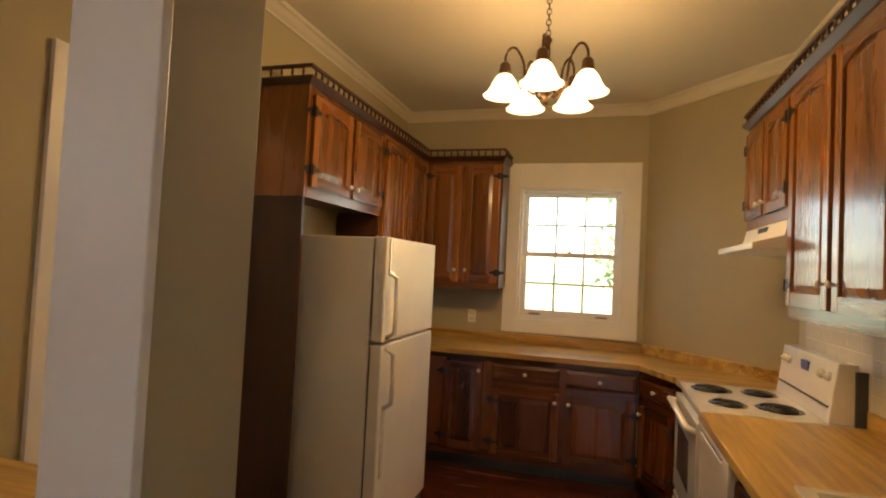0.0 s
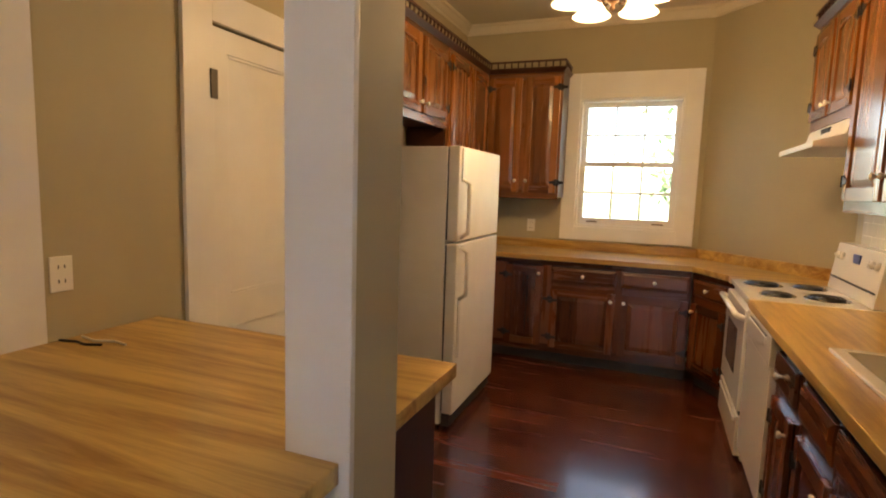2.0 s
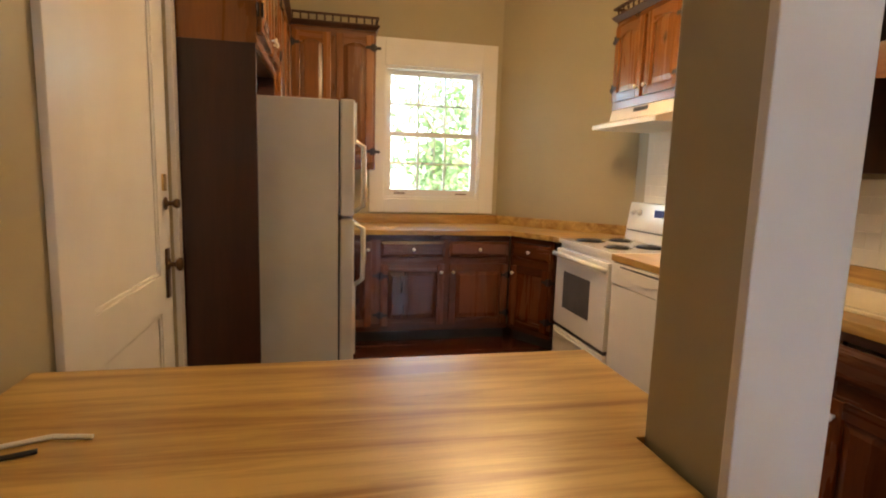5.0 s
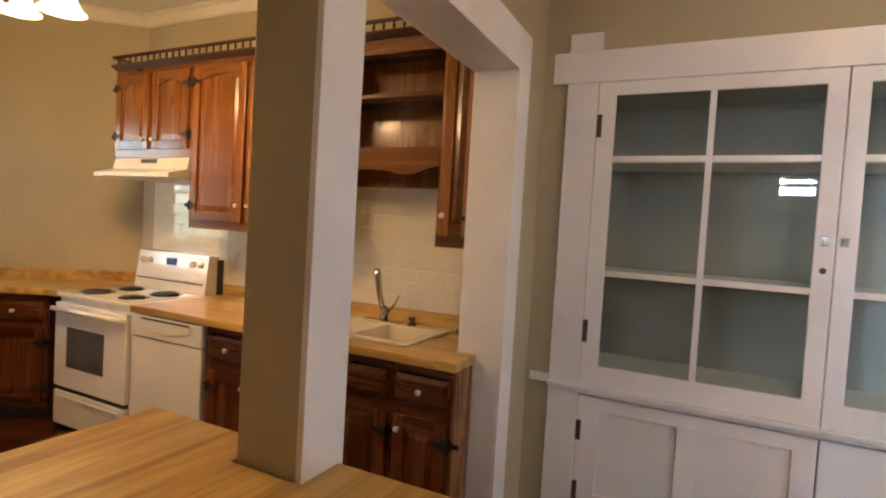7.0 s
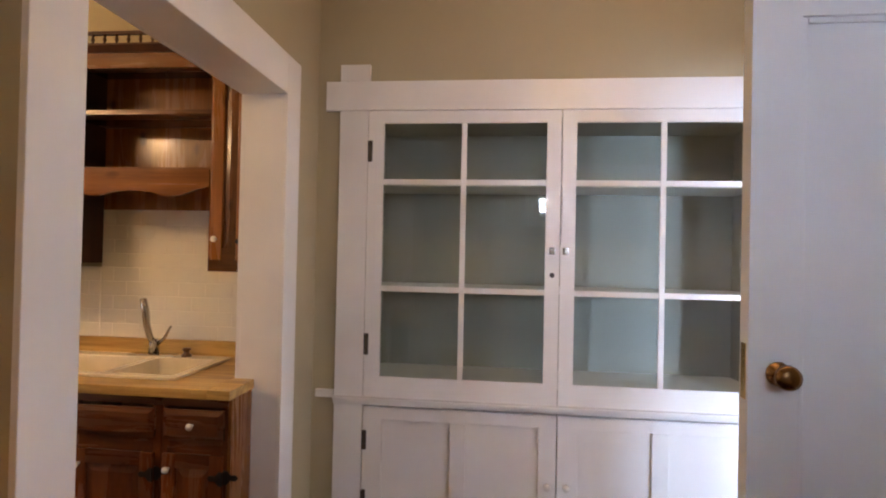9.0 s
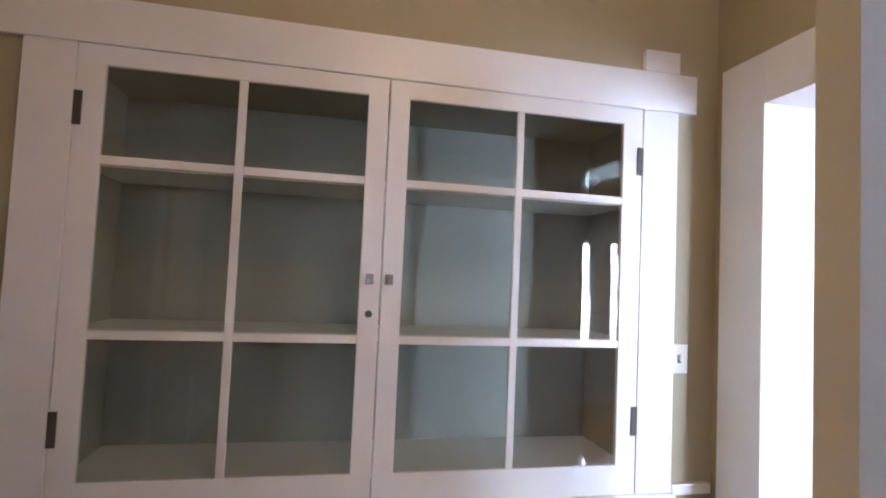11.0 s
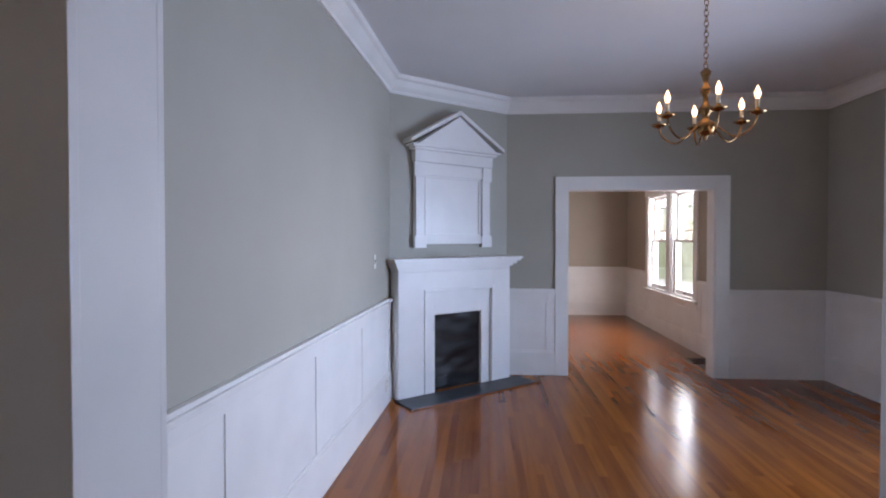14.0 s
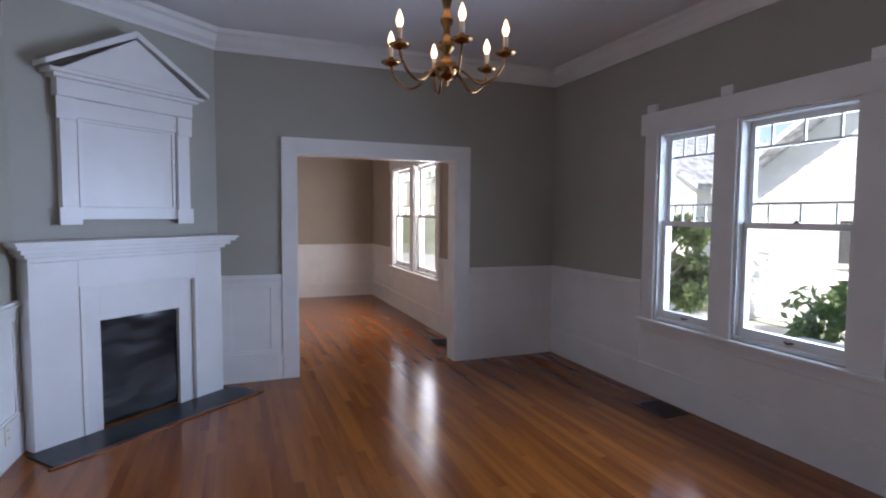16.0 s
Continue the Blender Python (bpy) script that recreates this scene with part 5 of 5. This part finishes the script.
part("entablature", B((c - OW - 0.02, c + OW + 0.02, -0.075, -0.002, 2.2005, 2.31), (c - OW - 0.05, c + OW + 0.05, -0.105, -0.002, 2.3105, 2.335), (c - OW - 0.08, c + OW + 0.08, -0.135, -0.002, 2.3355, 2.36)), WHITE, om, bevel=0.005)
bm = bmesh.new()
P = OW + 0.115
extrude_xz(bm, [(c - P + 0.10, 2.3605), (c + P - 0.10, 2.3605), (c, 2.66)], -0.138, -0.002)
part("pediment_field", bm, WHITE, om)
bm = bmesh.new()
for s in (-1, 1):
    pts = [(c + s * P, 2.3605), (c + s * P, 2.395), (c, 2.72), (c, 2.672)]
    extrude_xz(bm, pts if s < 0 else pts[::-1], -0.155, -0.002)
part("raking_cornice", bm, WHITE, om, bevel=0.004)


# ---------- chandeliers ----------
def smooth_line(pts, n=5):
    """Points along a smooth curve through the given ones."""
    out = []
    for i in range(len(pts) - 1):
        p0, p1, p2, p3 = pts[max(i - 1, 0)], pts[i], pts[i + 1], pts[min(i + 2, len(pts) - 1)]
        for k in range(n):
            t = k / n
            out.append(tuple(0.5 * (2 * b + (c - a) * t + (2 * a - 5 * b + 4 * c - d) * t * t + (3 * b - a - 3 * c + d) * t ** 3) for a, b, c, d in zip(p0, p1, p2, p3)))
    return out + [tuple(pts[-1])]


def chandelier_shades(cx, cy, zb):
    """Five downward frosted bell shades on scrolled arms."""
    o = thing("kitchen_chandelier", pose(cx, cy, 0), "bronze five-arm chandelier with lit frosted glass bell shades", "chandelier")
    zh = zb + 0.12
    bm = bmesh.new()
    lathe(bm, [(0.0, zb), (0.012, zb + 0.008), (0.016, zb + 0.02), (0.008, zb + 0.03), (0.03, zb + 0.05), (0.038, zb + 0.075), (0.02, zb + 0.11), (0.012, zb + 0.15), (0.03, zb + 0.18), (0.032, zb + 0.20), (0.014, zb + 0.23), (0.012, zb + 0.30), (0.022, zb + 0.32), (0.008, zb + 0.345), (0, zb + 0.35)], 14)
    part("column", bm, BRONZE, o, smooth=True)
    bm = bmesh.new()
    z = zb + 0.34
    i = 0
    while z < H - 0.04:
        a = (i % 2) * math.pi / 2
        tube(bm, [(0.011 * math.cos(a) * math.cos(t), 0.011 * math.sin(a) * math.cos(t), z + 0.016 + 0.018 * math.sin(t)) for t in (2 * math.pi * k / 9 for k in range(10))], 0.0028, 5)
        z += 0.027
        i += 1
    part("chain", bm, BRONZE, o)
    bm = bmesh.new()
    lathe(bm, [(0.015, H - 0.045), (0.05, H - 0.03), (0.065, H - 0.001)], 16)
    part("ceiling_canopy", bm, BRONZE, o, smooth=True)
    for k in range(5):
        a = 2 * math.pi * k / 5 + 0.95
        ca, sa = math.cos(a), math.sin(a)
        r = 0.205
        bm = bmesh.new()
        prof = [(0.015, zb + 0.09), (0.06, zb + 0.05), (0.10, zb + 0.09), (0.115, zb + 0.20), (0.15, zb + 0.265), (0.18, zb + 0.27), (0.203, zb + 0.235), (r, zb + 0.185)]
        tube(bm, [(x * ca, x * sa, z) for x, z in smooth_line(prof)], 0.0065, 8)
        part("arm", bm, BRONZE, o, smooth=True)
        bm = bmesh.new()
        lathe(bm, [(0.012, zb + 0.20), (0.026, zb + 0.185), (0.030, zb + 0.15), (0.032, zb + 0.135)], 12, (r * ca, r * sa, 0))
        part("socket_cup", bm, BRONZE, o, smooth=True)
        bm = bmesh.new()
        lathe(bm, [(0.030, zb + 0.135), (0.044, zb + 0.122), (0.058, zb + 0.098), (0.070, zb + 0.070), (0.084, zb + 0.048), (0.101, zb + 0.034), (0.099, zb + 0.031), (0.081, zb + 0.045), (0.067, zb + 0.067), (0.054, zb + 0.096), (0.040, zb + 0.119), (0.028, zb + 0.131)], 24, (r * ca, r * sa, 0))
        part("shade", bm, SHADE, o, "frosted glass bell shade, lit", smooth=True).visible_shadow = False
        lamp("chandelier_bulb", "POINT", pose(cx + r * ca, cy + r * sa, zb + 0.05), 0.74, (1.0, 0.63, 0.29), radius=0.04)
    return o


chandelier_shades(1.01, 3.42, 2.35)


def chandelier_candles(cx, cy, zb):
    o = thing("dining_chandelier", pose(cx, cy, 0), "brass colonial chandelier with six lit candle bulbs", "chandelier")
    bm = bmesh.new()
    lathe(bm, [(0, zb), (0.012, zb + 0.01), (0.008, zb + 0.022), (0.035, zb + 0.035), (0.055, zb + 0.07), (0.05, zb + 0.10), (0.02, zb + 0.12), (0.018, zb + 0.145), (0.035, zb + 0.165), (0.037, zb + 0.185), (0.016, zb + 0.21), (0.014, zb + 0.25), (0.028, zb + 0.275), (0.028, zb + 0.295), (0.012, zb + 0.32), (0.02, zb + 0.36), (0.03, zb + 0.39), (0.01, zb + 0.41), (0, zb + 0.415)], 16)
    part("column", bm, AGED, o, smooth=True)
    bm = bmesh.new()
    z = zb + 0.405
    i = 0
    while z < H - 0.04:
        a = (i % 2) * math.pi / 2
        tube(bm, [(0.012 * math.cos(a) * math.cos(t), 0.012 * math.sin(a) * math.cos(t), z + 0.018 + 0.02 * math.sin(t)) for t in (2 * math.pi * k / 9 for k in range(10))], 0.003, 5)
        z += 0.03
        i += 1
    part("chain", bm, AGED, o)
    bm = bmesh.new()
    lathe(bm, [(0.015, H - 0.05), (0.05, H - 0.03), (0.065, H - 0.001)], 16)
    part("ceiling_canopy", bm, AGED, o, smooth=True)
    for k in range(6):
        a = 2 * math.pi * k / 6 + 0.377
        ca, sa = math.cos(a), math.sin(a)
        r, zc = 0.262, zb + 0.118
        bm = bmesh.new()
        prof = [(0.03, zb + 0.09), (0.08, zb + 0.06), (0.13, zb + 0.015), (0.175, zb + 0.005), (0.225, zb + 0.035), (0.253, zb + 0.075), (r, zc)]
        tube(bm, [(x * ca, x * sa, z) for x, z in smooth_line(prof)], 0.006, 8)
        part("arm", bm, AGED, o, smooth=True)
        bm = bmesh.new()
        lathe(bm, [(0.006, zc - 0.012), (0.03, zc - 0.004), (0.046, zc + 0.008), (0.044, zc + 0.011), (0.012, zc + 0.004), (0.012, zc + 0.03), (0, zc + 0.031)], 14, (r * ca, r * sa, 0))
        part("drip_cup", bm, AGED, o, smooth=True)
        bm = bmesh.new()
        lathe(bm, [(0.0105, zc + 0.006), (0.0105, zc + 0.075), (0, zc + 0.076)], 10, (r * ca, r * sa, 0))
        part("candle_sleeve", bm, CANDLE, o, smooth=True)
        bm = bmesh.new()
        lathe(bm, [(0.007, zc + 0.076), (0.014, zc + 0.092), (0.016, zc + 0.106), (0.010, zc + 0.128), (0.003, zc + 0.146), (0, zc + 0.15)], 12, (r * ca, r * sa, 0))
        part("candle_bulb", bm, BULB, o, "lit flame-shaped bulb", smooth=True).visible_shadow = False
    lamp("dining_chandelier_light", "POINT", pose(cx, cy, zb + 0.36), 1.2, (1.0, 0.66, 0.36), radius=0.2)
    return o


chandelier_candles(0.295, -3.626, 2.03)

# flush light on the breakfast room ceiling
fl = thing("ceiling_light", pose(0.95, -0.1, 0), "lit frosted glass dome light flush on the ceiling", "ceiling light")
bm = bmesh.new()
lathe(bm, [(0.15, H - 0.001), (0.15, H - 0.02), (0.135, H - 0.028), (0, H - 0.028)], 24)
part("base_ring", bm, BRONZE, fl, smooth=True)
bm = bmesh.new()
lathe(bm, [(0.135, H - 0.0285), (0.13, H - 0.05), (0.105, H - 0.08), (0.06, H - 0.10), (0.0, H - 0.108)], 24)
part("glass_dome", bm, SHADE, fl, smooth=True).visible_shadow = False
lamp("ceiling_light_bulb", "POINT", pose(0.95, -0.1, H - 0.15), 1.75, (1.0, 0.68, 0.38), radius=0.1)


# ---------- floor registers ----------
def register(x0, x1, y0, y1):
    o = thing("floor_register", pose(x0, y0, 0), "dark brown metal floor register", "floor vent", "floor registers")
    w, l = x1 - x0, y1 - y0
    part("frame", B((0, 0.025, 0, l, 0.001, 0.006), (w - 0.025, w, 0, l, 0.001, 0.006), (0.025, w - 0.025, 0, 0.025, 0.001, 0.006), (0.025, w - 0.025, l - 0.025, l, 0.001, 0.006)), VENTM, o)
    part("well", B((0.025, w - 0.025, 0.025, l - 0.025, 0.0005, 0.0015)), SLOT, o)
    n = int((l - 0.05) / 0.022)
    for i in range(n):
        y = 0.025 + (l - 0.05) * (i + 0.5) / n
        part("slat", B((0.0255, w - 0.0255, y - 0.004, y + 0.004, 0.002, 0.005)), VENTM, o)


register(-1.955, -1.715, -4.66, -4.34)
register(-1.16, -0.92, -7.22, -6.94)

# ---------- outside ----------
GRASS = mat("lawn_grass", (0.20, 0.23, 0.12), 0.9, var=0.25, scale=3, bump=0.6, bscale=30)
LEAF = mat("garden_leaves", (0.14, 0.20, 0.10), 0.6, var=0.3, scale=2)
_ln = LEAF.node_tree
_lb = _ln.nodes["Principled BSDF"]
_lt = _ln.nodes.new("ShaderNodeBsdfTranslucent")
_lt.inputs[0].default_value = (0.30, 0.42, 0.16, 1)
_lm = _ln.nodes.new("ShaderNodeMixShader")
_lm.inputs[0].default_value = 0.5
_lo = next(n for n in _ln.nodes if n.type == "OUTPUT_MATERIAL")
_ln.links.new(_lb.outputs[0], _lm.inputs[1])
_ln.links.new(_lt.outputs[0], _lm.inputs[2])
_ln.links.new(_lm.outputs[0], _lo.inputs[0])
BARK = mat("tree_bark", (0.20, 0.17, 0.13), 0.9, bump=0.5, bscale=20)
SIDING = mat("white_house_siding", (0.90, 0.90, 0.89), 0.7, var=0.03)
ROOF = mat("grey_roof_shingles", (0.62, 0.63, 0.65), 0.9, var=0.2, scale=5)
PAVE = mat("pale_concrete_drive", (0.55, 0.54, 0.52), 0.9, var=0.08)
bm = bmesh.new()
box(bm, -400, 400, -400, 400, -0.75, -0.70)
solo("ground", bm, GRASS, "lawn round the house reaching to the horizon", "ground", "structure")
solo("drive", B((-8.8, -3.0, -30, 20, -0.699, -0.69)), PAVE, "pale concrete driveway beside the house", "driveway", "structure")


def tree(x, y, h, spread, seed, name="tree", label="leafy green garden tree", low=0.25):
    rnd = random.Random(seed)
    o = thing(name, pose(x, y, -0.70), label, "tree" if name == "tree" else "shrub", "garden trees" if name == "tree" else "")
    bm = bmesh.new()
    tube(bm, [(0, 0, 0), (0.05, 0.02, h * 0.3), (-0.03, 0.06, h * 0.6), (0.02, 0, h * 0.9)], [0.045 * h * 0.5, 0.03 * h * 0.5, 0.02 * h * 0.5, 0.01], 8)
    for k in range(7):
        a = rnd.uniform(0, 6.28)
        z = h * rnd.uniform(0.35, 0.75)
        L = spread * rnd.uniform(0.5, 0.9)
        tube(bm, [(0, 0, z), (L * 0.5 * math.cos(a), L * 0.5 * math.sin(a), z + h * 0.08), (L * math.cos(a), L * math.sin(a), z + h * 0.2)], [0.05, 0.03, 0.01], 5)
    part("trunk", bm, BARK, o)
    verts, faces = [], []
    n = 3200 if name == "tree" else 1500
    clumps = [(rnd.uniform(-1, 1) * spread * 0.8, rnd.uniform(-1, 1) * spread * 0.8, h * rnd.uniform(low, 1.0), spread * rnd.uniform(0.22, 0.42)) for _ in range(26)]
    s = 0.085 if name == "tree" else 0.06
    for _ in range(n):
        cx, cy, cz, r = rnd.choice(clumps)
        v = Vector((rnd.gauss(0, 1), rnd.gauss(0, 1), rnd.gauss(0, 0.8))).normalized() * r * rnd.uniform(0.4, 1.05)
        p = Vector((cx, cy, cz)) + v
        a = Vector((rnd.gauss(0, 1), rnd.gauss(0, 1), rnd.gauss(0, 1))).normalized()
        b = a.cross(Vector((rnd.gauss(0, 1), rnd.gauss(0, 1), rnd.gauss(0, 1)))).normalized()
        i0 = len(verts)
        k = s * rnd.uniform(0.7, 1.5)
        verts += [p - a * k, p + b * k * 0.45, p + a * k, p - b * k * 0.45]
        faces.append((i0, i0 + 1, i0 + 2, i0 + 3))
    me = bpy.data.meshes.new("crown")
    me.from_pydata(verts, [], faces)
    me.materials.append(LEAF)
    c2 = new("crown", me)
    c2.parent = o
    tagged(c2, kind="stuff")
    return o


tree(2.6, 13.5, 4.6, 2.2, 1, low=0.15)
tree(4.6, 14.5, 5.6, 2.4, 2, low=0.15)
tree(-6.6, -9.4, 2.3, 0.8, 4, low=0.2)
tree(-5.0, -12.5, 5.5, 1.8, 6)
tree(-4.6, -4.75, 1.55, 0.62, 7, "shrub", "low dark green rhododendron shrub by the window", 0.3)
tree(-4.9, -3.6, 1.3, 0.6, 8, "shrub", "low green garden shrub", 0.3)
def house(x, y, half, eave, peak, label):
    """A gabled clapboard house with its gable end to the drive."""
    nh = thing("neighbour_house", pose(x, y, -0.70), label, "house")
    sd = bmesh.new()
    box(sd, -5, -0.02, -half, half, 0, eave)
    part("wall", sd, SIDING, nh)
    boards_ = bmesh.new()
    z = 0.1
    while z < peak - 0.25:
        w_ = half if z < eave else half * (peak - z) / (peak - eave)
        vs = [boards_.verts.new(p) for p in ((0.012, -w_, z), (0.012, w_, z), (-0.004, w_, z + 0.15), (-0.004, -w_, z + 0.15), (-0.019, -w_, z), (-0.019, w_, z))]
        boards_.faces.new(vs[:4])
        boards_.faces.new((vs[0], vs[4], vs[5], vs[1]))
        z += 0.148
    cl = part("clapboards", boards_, SIDING, nh)
    tagged(cl, kind="stuff")
    g = bmesh.new()
    a = [g.verts.new(p) for p in ((-0.02, -half, eave), (-0.02, half, eave), (-0.02, 0, peak))]
    b = [g.verts.new(p) for p in ((-5, -half, eave), (-5, half, eave), (-5, 0, peak))]
    g.faces.new(a)
    g.faces.new(b[::-1])
    for i in range(3):
        g.faces.new((a[(i + 1) % 3], a[i], b[i], b[(i + 1) % 3]))
    part("gable", g, SIDING, nh)
    k = (peak - eave) / half
    for s in (-1, 1):
        r = bmesh.new()
        o1, o0 = half + 0.45, eave - 0.45 * k + 0.03
        vs = [r.verts.new((xx, yy, zz)) for dz in (0, 0.14) for xx, yy, zz in ((0.45, s * o1, o0 + dz), (0.45, 0, peak + 0.03 + dz), (-5.3, 0, peak + 0.03 + dz), (-5.3, s * o1, o0 + dz))]
        r.faces.new(vs[:4])
        r.faces.new(vs[4:])
        for i in range(4):
            r.faces.new((vs[i], vs[(i + 1) % 4], vs[4 + (i + 1) % 4], vs[4 + i]))
        part("roof", r, ROOF, nh)
    for y0 in (-2.3, 1.1):
        w = part("window", R((y0, y0 + 1.1, 1.25, 2.2), (y0 + 0.09, y0 + 1.01, 1.34, 2.11), -0.05, -0.013), TRIM2, nh)
        w.matrix_local = pose(0, 0, 0, 0, 0, 90)
        for p0 in (y0 + 0.091, y0 + 0.561):
            q = part("pane", B((p0, p0 + 0.445, -0.022, -0.018, 1.341, 2.109)), DARKGL, w)
    return nh


lg = thing("concrete_ledge", pose(0, 0, 0), "weathered grey concrete ledge outside the window", "ledge")
part("cap", B((-3.3, -2.35, -4.45, -3.0, 0.40, 0.46)), PAVE, lg, bevel=0.01)
part("base", B((-3.22, -2.42, -4.38, -3.08, -0.69, 0.3995)), PAVE, lg)
house(-9.0, -5.5, 4.2, 2.9, 5.6, "white clapboard neighbouring house with a pale grey gable roof")
house(-10.0, -16.5, 4.6, 3.1, 6.0, "white clapboard house further down the drive")

# ---------- tiles and boards, last ----------
tw, th_, g = 0.152, 0.076, 0.0014
tile_me = {}


def tile_mesh(w, h):
    key = (round(w, 4), round(h, 4))
    if key not in tile_me:
        bm = bmesh.new()
        c2, d2 = 0.003, 0.0064
        vo = [bm.verts.new(p) for p in ((0, 0.001, 0), (w, 0.001, 0), (w, 0.001, h), (0, 0.001, h))]
        vm = [bm.verts.new(p) for p in ((0, -d2 + c2 * 0.6, 0), (w, -d2 + c2 * 0.6, 0), (w, -d2 + c2 * 0.6, h), (0, -d2 + c2 * 0.6, h))]
        vi = [bm.verts.new(p) for p in ((c2, -d2, c2), (w - c2, -d2, c2), (w - c2, -d2, h - c2), (c2, -d2, h - c2))]
        bm.faces.new(vi)
        for p, q in ((vo, vm), (vm, vi)):
            for i in range(4):
                bm.faces.new((p[i], p[(i + 1) % 4], q[(i + 1) % 4], q[i]))
        tile_me[key] = mesh("tile", bm, TILE)
    return tile_me[key]


def tiling(u0, u1, z0, z1):
    """Running-bond wall tiles on the sink wall between local u0 and u1."""
    o = thing("tile_backsplash", on_right_wall(XR - 0.002, 0), "white glazed subway tile backsplash", "tile wall", kind="structure")
    part("grout_bed", B((u0, u1, -0.0098, 0.001, z0, z1)), GROUT, o)
    rows = int((z1 - z0) / (th_ + g) + 0.5)
    for r in range(rows):
        z = z0 + r * (th_ + g)
        h = min(th_, z1 - z - 0.001)
        if h < 0.02:
            continue
        x = u0 - (0.0 if r % 2 else tw / 2)
        while x < u1 - 0.01:
            a, b = max(x, u0), min(x + tw, u1)
            if b - a > 0.012:
                q = new("tile", tile_mesh(b - a, h))
                q.parent = o
                q.location = (a, -0.0045, z)
                q.rotation_euler = (random.uniform(-0.004, 0.004), 0, random.uniform(-0.003, 0.003))
            x += tw + g


tiling(-4.40, -3.60, 0.93, 1.70)
tiling(-3.598, -2.61, 0.997, 1.382)
tiling(-2.608, -1.59, 0.997, 1.72)


def boards(name, x0, x1, y0, y1, w, along, lmin, lmax, material, label, as_parts=True, seed=3, limit=300):
    """A strip floor; along 'x' or 'y'. The first boards are parts, the rest one joined part."""
    rnd = random.Random(seed)
    o = thing(name, pose(0, 0, 0), label, "floor", kind="structure")
    rest = []
    count = 0
    cache = {}
    a0, a1, b0, b1 = (y0, y1, x0, x1) if along == "y" else (x0, x1, y0, y1)
    rows = []
    n = math.ceil((b1 - b0) / w)
    for i in range(n):
        p = a0 - rnd.uniform(0, lmax * 0.8)
        while p < a1:
            L = rnd.choice([lmin + (lmax - lmin) * k / 5 for k in range(6)])
            q = min(p + L, a1)
            s = max(p, a0)
            if q - s > 0.02:
                rows.append((b0 + i * w, min(b0 + (i + 1) * w, b1), s, q))
            p += L
    for bw0, bw1, s, q in rows:
        gap = 0.0
        dz = 0.0
        if as_parts and count < limit:
            key = (round(bw1 - bw0, 3), round(q - s, 3))
            if key not in cache:
                ww, ll = bw1 - bw0 - gap, q - s - gap
                cache[key] = mesh("board", B((0, ww, 0, ll, -0.005, 0) if along == "y" else (0, ll, 0, ww, -0.005, 0)), material)
            ob = new("board", cache[key])
            ob.parent = o
            ob.location = (bw0, s, dz) if along == "y" else (s, bw0, dz)
            count += 1
        else:
            rest.append((bw0, bw1 - gap, s, q - gap, dz))
    if rest:
        verts, faces = [], []
        for c0, c1, s, q, dz in rest:
            x_0, x_1, y_0, y_1 = (c0, c1, s, q) if along == "y" else (s, q, c0, c1)
            i0 = len(verts)
            verts += [(x, y, z) for z in (-0.005, dz) for y in (y_0, y_1) for x in (x_0, x_1)]
            faces += [tuple(i0 + k for k in f) for f in ((0, 2, 3, 1), (4, 5, 7, 6), (0, 1, 5, 4), (2, 6, 7, 3), (0, 4, 6, 2), (1, 3, 7, 5))]
        me = bpy.data.meshes.new("boards")
        me.from_pydata(verts, [], faces)
        me.materials.append(material)
        ob = new("boards", me)
        ob.parent = o
        tagged(ob, kind="stuff")
    return o


boards("floor_dining", XO, XD, YF - 0.16, -1.35, 0.057, "y", 0.7, 2.2, OAK, "varnished red-brown oak strip floor", limit=300)
boards("floor_living", XLR, XD, YLR, YF - 0.161, 0.057, "y", 0.8, 2.4, OAK, "varnished red-brown oak strip floor in the front room", False, 5)
boards("floor_kitchen", XB, XR, -1.349, YW, 0.09, "x", 0.6, 1.25, CHERRY, "glossy dark red wood laminate floor", limit=300, seed=9)
